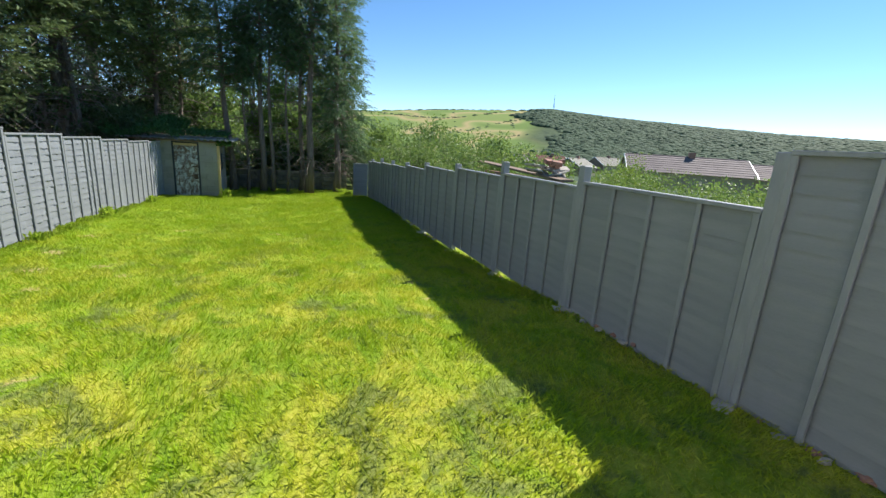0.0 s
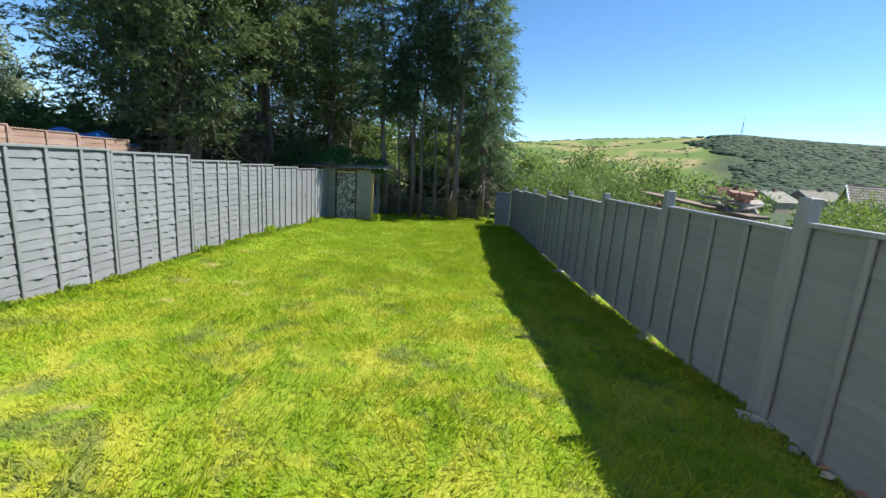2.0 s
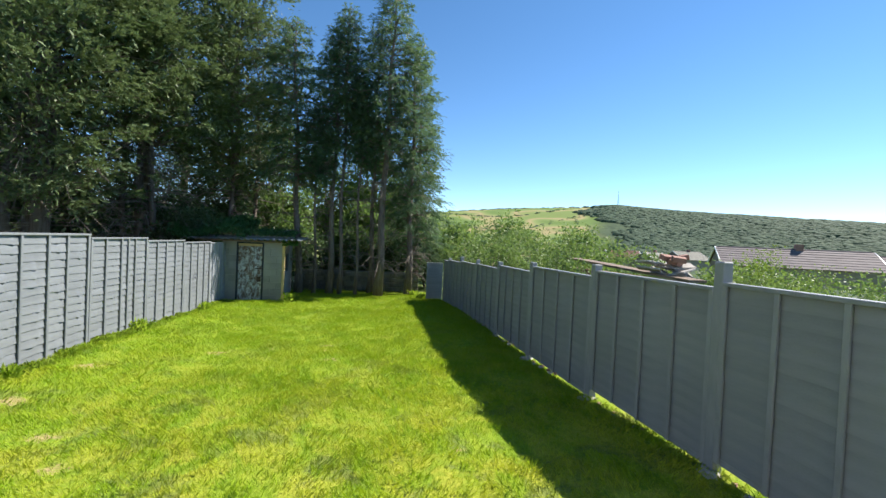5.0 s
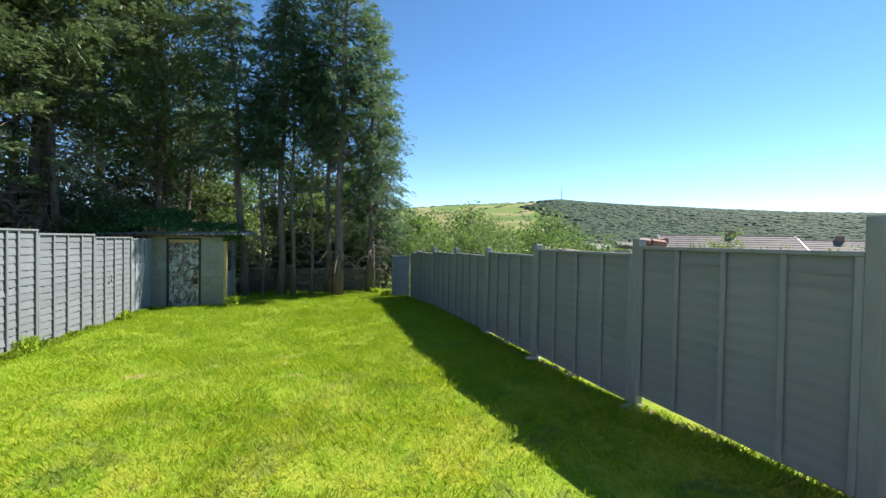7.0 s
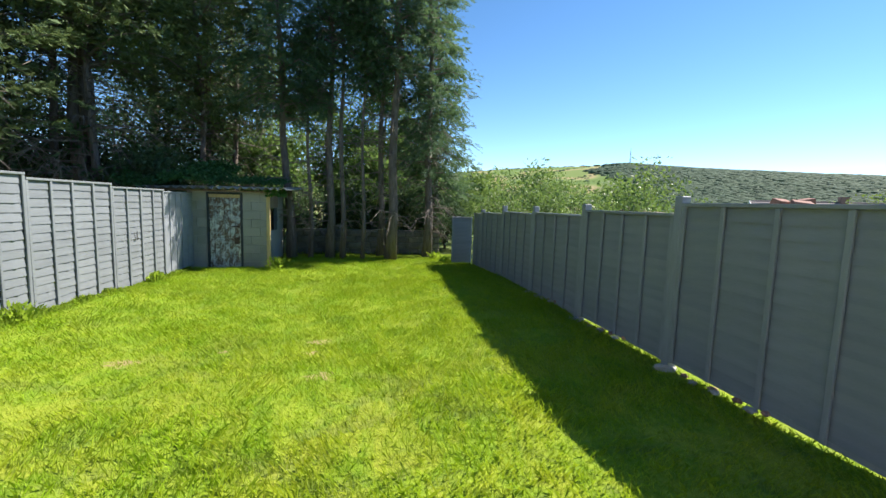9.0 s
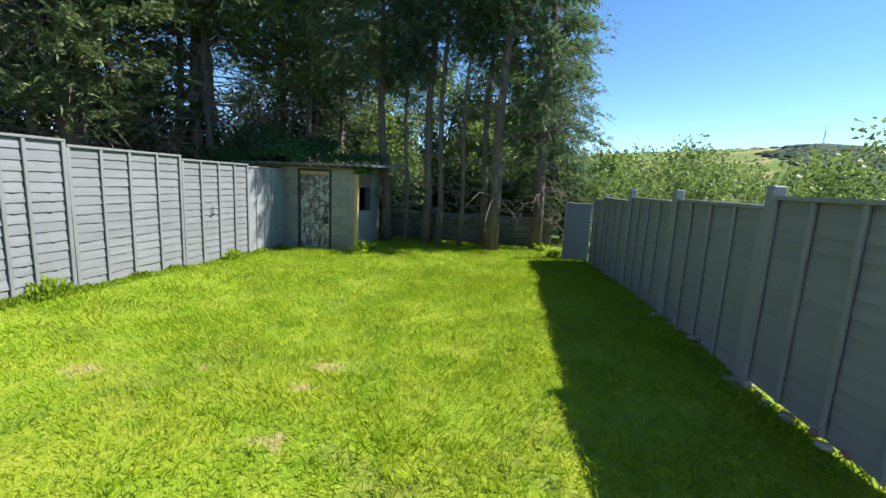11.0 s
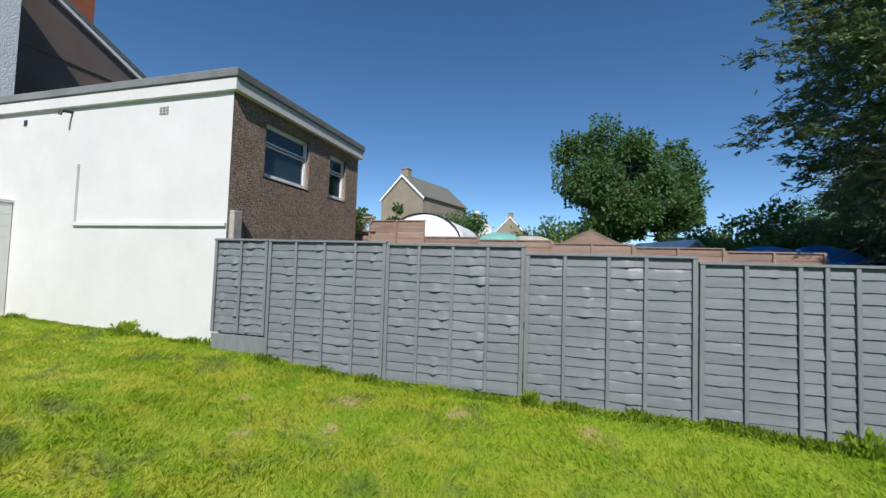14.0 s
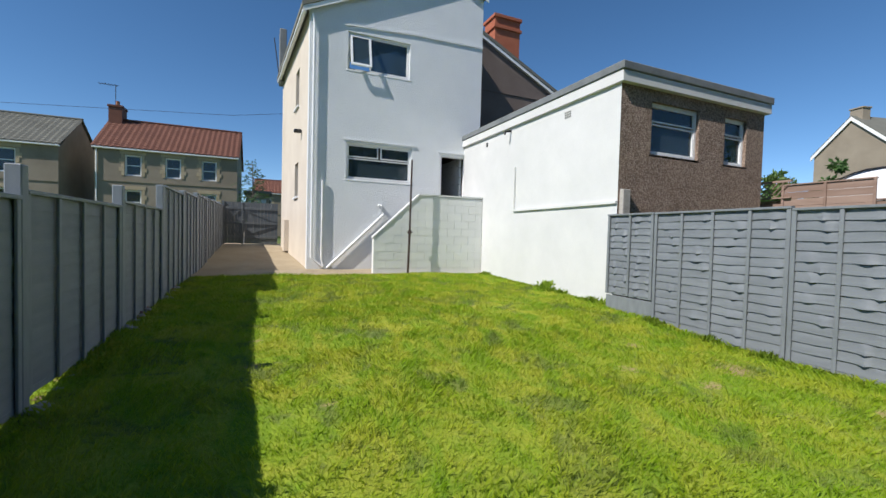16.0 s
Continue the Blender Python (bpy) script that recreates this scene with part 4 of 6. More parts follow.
# ---- houses over the street ----
def street_house(x0, x1, yf, z0, eave, ridge, tile, windows, chimney_x, label):
    h = thing("house", label, "house")
    depth = 7.0
    part("wall", wall_y(x0, x1, z0, eave, yf - 0.3, yf, [w[:4] for w in windows]), STREET_RENDER, h)
    part("body", boxes((x0 + 0.01, x1 - 0.01, yf - depth, yf - 0.9, z0, eave)), STREET_RENDER, h)
    for xx in (x0, x1 - 0.3):
        bm = bmesh.new()
        pts = [(xx, yf - 0.3, z0), (xx, yf - 0.3, eave), (xx, yf - depth / 2, ridge - 0.05), (xx, yf - depth, eave), (xx, yf - depth, z0)]
        a = [bm.verts.new(p) for p in pts]
        b = [bm.verts.new((p[0] + 0.3, p[1], p[2])) for p in pts]
        bm.faces.new(a)
        bm.faces.new(b[::-1])
        for i in range(5):
            bm.faces.new((a[i], a[(i + 1) % 5], b[(i + 1) % 5], b[i]))
        part("gable_wall", bm, STREET_RENDER, h)
    roof = new("roof")
    roof.parent = h
    rows, cols = 13, int((x1 - x0) / 0.33)
    run = math.hypot(depth / 2 + 0.25, ridge - eave)
    for side in (1, -1):
        bm = bmesh.new()
        for r in range(rows):
            t0, t1 = r / rows, (r + 1) / rows + 0.01
            for c in range(cols if side > 0 else 1):
                n = cols if side > 0 else 1
                xa, xb = x0 - 0.15 + (x1 - x0 + 0.3) * c / n, x0 - 0.15 + (x1 - x0 + 0.3) * (c + 1) / n
                ya, yb2 = yf + 0.25 - t0 * (depth / 2 + 0.25), yf + 0.25 - t1 * (depth / 2 + 0.25)
                if side < 0:
                    ya, yb2 = 2 * (yf - depth / 2) - ya, 2 * (yf - depth / 2) - yb2
                za, zb = eave + t0 * (ridge - eave) + 0.07, eave + t1 * (ridge - eave) + 0.03
                xm = (xa + xb) / 2
                v = [bm.verts.new(p) for p in ((xa, ya, za - 0.03), (xm, ya, za + 0.03), (xb, ya, za - 0.03), (xb, yb2, zb - 0.03), (xm, yb2, zb + 0.03), (xa, yb2, zb - 0.03))]
                bm.faces.new((v[0], v[1], v[4], v[5]))
                bm.faces.new((v[1], v[2], v[3], v[4]))
                lo = [bm.verts.new((p.co.x, p.co.y, p.co.z - 0.06)) for p in v[:3]]
                bm.faces.new((v[0], lo[0], lo[1], v[1]))
                bm.faces.new((v[1], lo[1], lo[2], v[2]))
        part("tile_field", bm, tile, roof)
    part("ridge_tiles", boxes((x0 - 0.15, x1 + 0.15, yf - depth / 2 - 0.12, yf - depth / 2 + 0.12, ridge, ridge + 0.12), bevel=0.03), tile, roof)
    part("gutter", boxes((x0 - 0.1, x1 + 0.1, yf + 0.02, yf + 0.24, eave - 0.12, eave - 0.01), bevel=0.02), PVC, h)
    part("downpipe", pipe([(x1 - 0.12, yf + 0.06, eave - 0.1), (x1 - 0.12, yf + 0.06, z0)], 0.04), PVC, h)
    part("string_course", boxes((x0, x1, yf, yf + 0.04, (windows[0][2] - 0.42), windows[0][2] - 0.30)), STREET_RENDER, h)
    for a, b, c, d in windows:
        w = window(h, a, b, c, d, yf - 0.1, [(0, 1, 0, 0.5), (0, 1, 0.5, 1)], frame=0.07)
        for k in range(5):
            e = 0.18 + 0.12 * (k % 2)
            zz = c + (d - c) * k / 5
            for xx, s in ((a, -1), (b, 1)):
                part("quoin", boxes((min(xx, xx + s * e), max(xx, xx + s * e), yf - 0.02, yf + 0.03, zz + 0.01, zz + (d - c) / 5 - 0.01)), SAND_STONE, w)
        part("lintel", boxes((a - 0.25, b + 0.25, yf - 0.02, yf + 0.03, d + 0.02, d + 0.26)), SAND_STONE, w)
    if chimney_x is not None:
        ch = part("chimney", boxes((chimney_x - 0.4, chimney_x + 0.4, yf - depth / 2 - 0.6, yf - depth / 2 + 0.6, ridge - 0.6, ridge + 0.95)), TILE_RED, h)
        part("chimney_cap", boxes((chimney_x - 0.46, chimney_x + 0.46, yf - depth / 2 - 0.66, yf - depth / 2 + 0.66, ridge + 0.8, ridge + 0.95), bevel=0.02), TILE_RED, ch)
        part("chimney_pot", pipe([(chimney_x, yf - depth / 2, ridge + 0.95), (chimney_x, yf - depth / 2, ridge + 1.35)], 0.13), CLAY_POT, ch)
        ae = part("aerial", pipe([(chimney_x, yf - depth / 2 + 0.5, ridge + 0.9), (chimney_x, yf - depth / 2 + 0.5, ridge + 2.4)], 0.025, 6), DARK_METAL, h)
        bm = pipe([(chimney_x - 0.2, yf - depth / 2 + 0.5, ridge + 2.35), (chimney_x + 1.0, yf - depth / 2 + 0.5, ridge + 2.35)], 0.02, 6)
        for k in range(6):
            rod(bm, [(chimney_x + 0.18 * k, yf - depth / 2 + 0.2, ridge + 2.35), (chimney_x + 0.18 * k, yf - depth / 2 + 0.8, ridge + 2.35)], [0.012] * 2, 5)
        part("aerial_arms", bm, DARK_METAL, ae)
    return h


def row(yf, cx, w, z0, z1):
    return [(x - w / 2, x + w / 2, z0, z1) for x in cx]


street_house(3.95, 12.35, -27.0, 0.6, 6.55, 9.1, TILE_RED, row(0, (10.25, 7.95, 5.75), 0.95, 4.75, 6.15) + row(0, (10.25, 5.75), 0.95, 2.2, 3.8), 12.0, "grey-tan rendered house with a red-brown tiled roof")
street_house(14.0, 23.0, -26.5, 0.6, 6.35, 8.7, TILE_GREY, row(0, (16.6, 19.5, 22.0), 1.15, 4.45, 5.95) + row(0, (16.6, 20.5), 1.15, 2.0, 3.5), None, "grey-tan rendered house with a grey-green tiled roof")
street_house(-6.5, 3.0, -44.0, 0.6, 5.6, 7.4, TILE_RED, row(0, (1.8, -1.0), 1.0, 3.6, 4.9), None, "far house with a red tiled roof")
garage = thing("garage", "small pale garage behind the gates", "garage")
part("walls", boxes((1.7, 3.5, -34.0, -31.0, 0.6, 4.4)), STREET_RENDER, garage)
part("garage_door", boxes((1.95, 3.3, -31.0, -30.96, 0.6, 3.9), bevel=0.01), PVC, garage)
part("roof", boxes((1.5, 3.7, -34.2, -30.8, 4.4, 4.6), bevel=0.02), ROOF_EDGE, garage)
cable = tagged(part("overhead_cable", pipe([(-3, -18.0, 8.6), (4, -22.0, 8.4), (20, -30, 9.2)], 0.012, 5), DARK_METAL), "thin overhead cable across the street", "cable")


# ---- block shed ----
def shed():
    s = thing("shed", "grey concrete block shed with a corrugated roof and peeling door", "shed")
    x0, x1, y0, y1, z0, top = -3.75, -1.84, 15.40, 17.6, -0.60, 1.45
    dx0, dx1, dtop = -3.29, -2.43, 1.42
    part("back_wall", boxes((x0, x1, y1 - 0.1, y1, z0, top)), BLOCK, s)
    part("side_wall", boxes((x0, x0 + 0.1, y0 + 0.11, y1 - 0.1, z0, top)), BLOCK, s)
    part("side_wall", wall_x(y0 + 0.11, y1 - 0.1, z0, top, x1 - 0.1, x1, ((15.75, 16.55, 0.42, 1.02),)), BLOCK, s)
    part("side_board", boxes((x1 + 0.002, x1 + 0.022, 15.62, 16.75, 1.04, 1.40), bevel=0.004), OLD_WOOD, s, "weathered tan board over the side opening")
    part("side_board", boxes((x1 + 0.002, x1 + 0.02, 16.2, 16.62, 0.40, 1.03), bevel=0.004), DARK_FRAME, s)
    part("mortar", boxes((x0 + 0.004, dx0, y0 + 0.012, y0 + 0.11, z0, top), (dx1, x1 - 0.004, y0 + 0.012, y0 + 0.11, z0, top)), MORTAR, s)
    for r in range(9):
        za, zb = z0 + 0.225 * r, z0 + 0.225 * (r + 1) - 0.012
        for a, b in ((x0, dx0), (dx1, x1)):
            x = a - (0.22 if r % 2 else 0)
            while x < b:
                p, q = max(x + 0.005, a), min(x + 0.44 - 0.005, b)
                if q - p > 0.04:
                    part("block", boxes((p, q, y0 - 0.004 * random.random(), y0 + 0.03, za, zb), bevel=0.004), BLOCK, s)
                x += 0.44
    part("lintel", boxes((dx0, dx1, y0 + 0.0, y0 + 0.11, dtop, top)), SLATE_POST, s)
    d = part("door", boxes((dx0 + 0.055, dx1 - 0.055, y0 + 0.03, y0 + 0.05, z0 + 0.05, 1.28)), OLD_WOOD, s, "old plank door with peeling pale blue paint")
    n = 6
    for k in range(n):
        a, b = dx0 + 0.055 + (dx1 - dx0 - 0.11) * k / n, dx0 + 0.055 + (dx1 - dx0 - 0.11) * (k + 1) / n
        part("plank", boxes((a + 0.004, b - 0.004, y0 + 0.005, y0 + 0.03, z0 + 0.05, 1.28), bevel=0.003), PEELING, d)
    for z in (-0.42, 0.15, 0.72, 1.12):
        part("ledge", boxes((dx0 + 0.06, dx1 - 0.06, y0 - 0.016, y0 + 0.005, z - 0.045, z + 0.045), bevel=0.004), PEELING, d)
    part("latch", boxes((dx1 - 0.25, dx1 - 0.06, y0 - 0.03, y0 - 0.016, 0.52, 0.56), bevel=0.004), RUST_STEEL, d)
    part("lock_box", boxes((dx1 - 0.20, dx1 - 0.08, y0 - 0.03, y0 - 0.0, 0.08, 0.26), bevel=0.006), RUST_STEEL, d)
    part("door_frame", boxes((dx0, dx0 + 0.05, y0 - 0.02, y0 + 0.1, z0, dtop), (dx1 - 0.05, dx1, y0 - 0.02, y0 + 0.1, z0, dtop), (dx0 + 0.05, dx1 - 0.05, y0 - 0.02, y0 + 0.1, dtop - 0.05, dtop)), DARK_FRAME, s, "dark slate painted door frame")
    part("fanlight_board", boxes((dx0 + 0.05, dx1 - 0.05, y0 - 0.0, y0 + 0.04, 1.285, dtop - 0.05)), NEW_WOOD, s, "pale new timber board over the door")
    part("corner_post", boxes((x1 + 0.003, x1 + 0.09, y0 - 0.02, y0 + 0.07, z0, top + 0.02), bevel=0.005), NEW_WOOD, s, "yellow-green weathered timber post")
    bm = bmesh.new()
    xs = np.linspace(-4.85, -1.25, 120)
    lo = [[bm.verts.new((x, y, 1.50 + 0.028 * math.sin(x * 2 * math.pi / 0.2) + 0.05 * (x + 4.85) / 3.6 + 0.09 * (y - 15.0) / 2.7)) for x in xs] for y in (15.02, 16.4, 17.8)]
    for a, b in zip(lo, lo[1:]):
        for k in range(len(xs) - 1):
            bm.faces.new((a[k], a[k + 1], b[k + 1], b[k]))
    roof = part("roof", bm, CORRUGATED, s, "weathered corrugated roof sheets", smooth=True)
    so = roof.modifiers.new("thick", "SOLIDIFY")
    so.thickness = 0.008
    part("wall_plate", boxes((x0 - 0.8, x1 + 0.3, y0 - 0.14, y0 - 0.07, 1.435, 1.47), bevel=0.004), OLD_WOOD, s)
    return s


shed()
ew = thing("garden_wall", "low dark mossy stone wall under the conifers", "wall", kind="structure")
part("core", boxes((-1.7, 3.3, 18.3, 18.6, -0.7, 0.32)), STONE_WALL, ew)
rs = random.Random(5)
for r in range(5):
    x = -1.7
    while x < 3.25:
        w = rs.uniform(0.25, 0.55)
        part("stone", boxes((x + 0.01, min(x + w, 3.3), 18.26 - rs.uniform(0, 0.04), 18.32, -0.7 + r * 0.2, -0.7 + r * 0.2 + 0.185), bevel=0.02), STONE_WALL, ew)
        x += w
fence_panel(RIGHT_FENCE, pose(3.30, 16.05, -0.5, 0, 0, 0), 0.62, 1.42, SLATE_PAINT, SLATE_POST, (0.0, 1.0), 77, label="small flat gate panel", wave=0.1)


# ---- trees and shrubs ----
def leaf_quads(pos, aim, length, width, rng, curl=0.25):
    """Diamond leaves at pos that point along aim; arrays of corners and faces."""
    n = len(pos)
    aim = aim / np.maximum(np.linalg.norm(aim, axis=1, keepdims=True), 1e-6)
    side = np.cross(aim, rng.normal(size=(n, 3)))
    side /= np.maximum(np.linalg.norm(side, axis=1, keepdims=True), 1e-6)
    nor = np.cross(side, aim)
    ln = (length * rng.uniform(0.6, 1.35, n))[:, None]
    wd = (width * rng.uniform(0.6, 1.35, n))[:, None]
    v = np.empty((n, 4, 3), np.float32)
    v[:, 0] = pos
    v[:, 1] = pos + aim * ln * 0.45 + side * wd * 0.5 + nor * ln * curl * 0.3
    v[:, 2] = pos + aim * ln - nor * ln * curl * 0.3
    v[:, 3] = pos + aim * ln * 0.45 - side * wd * 0.5 + nor * ln * curl * 0.3
    i = np.arange(n, dtype=np.int32)[:, None] * 4
    return v.reshape(-1, 3), np.concatenate([i + np.array([0, 1, 2]), i + np.array([0, 2, 3])])


def frond_quads(base, aim, length, leaflet, width, per, rng, sagging=0.2, spread=0.75):
    """Flat feathery fronds: from each base, narrow leaflets to both sides of an axis."""
    n = len(base)
    aim = aim / np.linalg.norm(aim, axis=1, keepdims=True)
    side = np.cross(aim, np.array([0, 0, 1.0]) + rng.normal(0, 0.45, (n, 3)))
    side /= np.maximum(np.linalg.norm(side, axis=1, keepdims=True), 1e-6)
    up = np.cross(side, aim)
    ln = length * rng.uniform(0.6, 1.35, n)
    s = (np.arange(per) + 0.5)[None, :] / per + rng.normal(0, 0.04, (n, per))
    sign = np.where(np.arange(per) % 2 == 0, 1.0, -1.0)[None, :, None] * rng.uniform(0.5, 1.1, (n, per, 1))
    sag = -sagging * ln[:, None, None] * (s ** 2)[:, :, None] * np.array([0, 0, 1.0])
    pos = base[:, None] + aim[:, None] * (s * ln[:, None])[:, :, None] + sag
    d = aim[:, None] * 0.8 + side[:, None] * sign * spread + up[:, None] * rng.normal(0, 0.22, (n, per, 1)) + np.array([0, 0, -0.18])
    d /= np.linalg.norm(d, axis=2, keepdims=True)
    w = np.cross(d, up[:, None] + rng.normal(0, 0.5, (n, per, 3)))
    w /= np.maximum(np.linalg.norm(w, axis=2, keepdims=True), 1e-6)
    ll = (leaflet * (1.15 - 0.6 * s) * rng.uniform(0.7, 1.3, (n, per)))[:, :, None]
    v = np.empty((n, per, 4, 3), np.float32)
    v[:, :, 0] = pos
    v[:, :, 1] = pos + d * ll * 0.5 + w * width * 0.5
    v[:, :, 2] = pos + d * ll
    v[:, :, 3] = pos + d * ll * 0.5 - w * width * 0.5
    i = np.arange(n * per, dtype=np.int32)[:, None] * 4
    return v.reshape(-1, 3), i + np.array([0, 1, 2, 3])


def conifer(x, y, z0, height, radius, trunk_r, bare, leaves, material, seed, label, size=0.2, lean=(0.0, 0.0), droop=0.35, limbs=90, dead=24, stems=1, category="conifer", profile=1.0, clump=26, tuft=0.14, plates=False):
    """A tapered trunk, limbs from it, and sprays of scale leaves gathered along the outer limbs."""
    rng = np.random.default_rng(seed)
    t = thing("conifer_tree", label, category, pose(x, y, z0))
    tops = []
    bm = bmesh.new()
    for s in range(stems):
        off = np.array([0.0, 0.0]) if s == 0 else rng.normal(0, 0.35, 2)
        spread = np.array(lean) + (0 if s == 0 else 1) * rng.normal(0, 0.5, 2)
        hs = np.linspace(0, height * (0.97 if s == 0 else rng.uniform(0.6, 0.9)), 9)
        pts = [(off[0] + spread[0] * (h / height) + 0.05 * math.sin(h * 1.3 + s), off[1] + spread[1] * (h / height) + 0.05 * math.cos(h * 1.1 + s), h - (0.1 if h == 0 else 0)) for h in hs]
        rad = [trunk_r * (1.35 if i == 0 else 1) * (1 - 0.93 * h / height) * (1 if s == 0 else 0.6) + 0.01 for i, h in enumerate(hs)]
        rod(bm, pts, rad, 10)
        tops.append((np.array(pts), hs))
    part("trunk", bm, BARK, t, smooth=True)
    cent, aim_c, lim = [], [], bmesh.new()
    for k in range(limbs):
        pts, hs = tops[k % len(tops)]
        f = bare + (1 - bare) * (k + rng.random()) / limbs
        h = f * height
        base = np.array([np.interp(h, hs, pts[:, 0]), np.interp(h, hs, pts[:, 1]), h])
        u = (f - bare) / (1 - bare)
        reach = radius * (min(1.0, 0.55 + 2.2 * u) * (1 - u) ** (0.62 * profile) * rng.uniform(0.76 if plates else 0.72, 1.1 if plates else 1.15) + 0.06)
        a = k * 2.399 + rng.normal(0, 0.3)
        d = np.array([math.cos(a), math.sin(a), 0.35 - droop * 1.3 * (1 - u)])
        tip = base + d * reach + np.array([0, 0, -droop * 0.4 * reach])
        midp = base + d * reach * 0.55 + np.array([0, 0, 0.08 * reach])
        rod(lim, [base, midp, tip], [0.035 * (1 - u) + 0.012, 0.02, 0.006], 5)
        m = max(3, int(clump * reach / radius))
        s = rng.uniform(0.5 if plates else 0.25, 1.0 if plates else 1.05, m) ** (0.6 if plates else 0.8)
        p = np.where(s[:, None] < 0.55, base + (midp - base) * (s[:, None] / 0.55), midp + (tip - midp) * ((s[:, None] - 0.55) / 0.45))
        p = p + rng.normal(0, 1, (m, 3)).clip(-1.4, 1.4) * (0.11 * reach + 0.04) * np.array([1, 1, 0.5])
        cent.append(p)
        aim_c.append(np.tile(d + np.array([0, 0, -0.35]), (m, 1)))
    cent, aim_c = np.concatenate(cent), np.concatenate(aim_c)
    per = max(1, leaves // (13 * len(cent)))
    pos = np.repeat(cent, per, 0) + rng.normal(0, tuft, (len(cent) * per, 3)).clip(-1.6 * tuft, 1.6 * tuft) * np.array([1, 1, 0.5])
    if plates:
        # flat sprays, one over the other, with gaps of shade between them
        fan = rng.normal(0, 1, (len(cent) * per, 3)).clip(-1.7, 1.7) * tuft
        pos = np.repeat(cent, per, 0) + fan * np.array([1, 1, 0.22]) - np.array([0, 0, 0.9]) * (fan[:, :1] ** 2 + fan[:, 1:2] ** 2)
    aim = np.repeat(aim_c, per, 0) * 0.9 + rng.normal(0, 0.34 if plates else 0.38, (len(cent) * per, 3)) + np.array([0, 0, 0.35 - 0.9 * droop])
    for k in range(dead):
        pts, hs = tops[k % len(tops)]
        h = height * (0.08 + (bare + 0.08) * rng.random())
        base = np.array([np.interp(h, hs, pts[:, 0]), np.interp(h, hs, pts[:, 1]), h])
        a, ln = rng.uniform(0, 6.28), rng.uniform(0.3, 0.75) * radius
        d = np.array([math.cos(a), math.sin(a), rng.uniform(-0.25, 0.15)])
        q = base + d * ln * 0.6 + np.array([0, 0, 0.05])
        e = base + d * ln + np.array([0, 0, -0.25 * ln])
        rod(lim, [base, q, e], [0.018, 0.011, 0.004], 4)
        for j in range(2):
            g = q + (e - q) * rng.random()
            rod(lim, [q, g + rng.normal(0, 0.2 * ln, 3)], [0.007, 0.003], 3)
    tagged(part("branchwork", lim, DEAD_TWIG, t), kind="stuff")
    v, f = frond_quads(pos, aim, size * (2.2 if plates else 2.6), size, size * (0.27 if plates else 0.26), 13, rng, 0.1 + 0.35 * droop, 0.5 if plates else 0.65)
    # dark inner sprays that fill the crown
    inner = cent[rng.random(len(cent)) < (0.9 if plates else 0.55)]
    axis = np.stack([np.interp(inner[:, 2], tops[0][1], tops[0][0][:, 0]), np.interp(inner[:, 2], tops[0][1], tops[0][0][:, 1]), inner[:, 2]], -1)
    inner = np.repeat(axis + (inner - axis) * rng.uniform(0.3, 0.8, (len(inner), 1)), 16 if plates else 2, 0)
    inner = inner + rng.normal(0, 0.13 * radius, inner.shape)
    v2, f2 = leaf_quads(inner, rng.normal(0, 1, inner.shape) + np.array([0, 0, -0.3]), 0.02 * radius + 0.17, 0.006 * radius + 0.04, rng)
    f2 = f2.reshape(2, -1, 3)
    f2 = np.stack([f2[0][:, 0], f2[0][:, 1], f2[0][:, 2], f2[1][:, 2]], -1)
    v, f = np.concatenate([v, v2]), np.concatenate([f, f2 + len(v)])
    tagged(numpy_mesh("crown", v, f, material, t), kind="stuff")
    return t


END_TAG = "tall dark conifer with a bare lower trunk"
# x, y, height, crown radius, trunk radius, bare share, leaves
END = ((-1.52, 17.2, 10.4, 1.75, 0.13, 0.40, 34000), (-0.95, 17.1, 7.2, 0.8, 0.06, 0.62, 6000), (-0.37, 17.2, 10.6, 1.25, 0.12, 0.55, 20000), (0.02, 17.1, 11.2, 1.1, 0.075, 0.62, 12000),
       (0.63, 17.0, 8.6, 0.8, 0.055, 0.60, 8000), (1.51, 16.95, 12.4, 1.6, 0.155, 0.46, 40000), (1.20, 17.5, 11.0, 1.4, 0.10, 0.45, 22000), (2.77, 17.55, 10.6, 1.5, 0.135, 0.26, 46000))
for k, (x, y, h, r, tr, bare, n) in enumerate(END):
    conifer(x, y, -0.52, h, r, tr, bare, n, CYPRESS, 100 + k, END_TAG, 0.10, lean=(0.25 if k == 5 else -0.5 if k == 0 else 0.05 * (-1) ** k, 0.1), limbs=80, dead=60, droop=0.36, tuft=0.12)
conifer(3.25, 19.3, -0.5, 9.0, 1.4, 0.14, 0.12, 36000, CYPRESS, 140, "dark conifer at the edge of the tree row", 0.11, limbs=90, dead=10, droop=0.36, tuft=0.13)
BIG_TAG = "broad leylandii cypress with sunlit yellow-green sprays"
conifer(-8.3, 14.3, 0.0, 14.5, 3.3, 0.24, 0.14, 170000, LEYLAND, 201, BIG_TAG, 0.125, limbs=230, dead=120, stems=4, droop=0.10, profile=0.5, clump=9, tuft=0.17, plates=True)
conifer(-6.7, 16.4, -0.2, 14.0, 2.9, 0.17, 0.33, 105000, LEYLAND, 202, BIG_TAG, 0.13, limbs=170, dead=260, stems=6, droop=0.10, profile=0.5, clump=9, tuft=0.17, plates=True)
conifer(-4.4, 18.9, -0.4, 12.5, 2.2, 0.15, 0.30, 60000, LEYLAND, 204, BIG_TAG, 0.13, limbs=130, dead=140, stems=3, droop=0.12, profile=0.55, clump=9, tuft=0.17, plates=True)
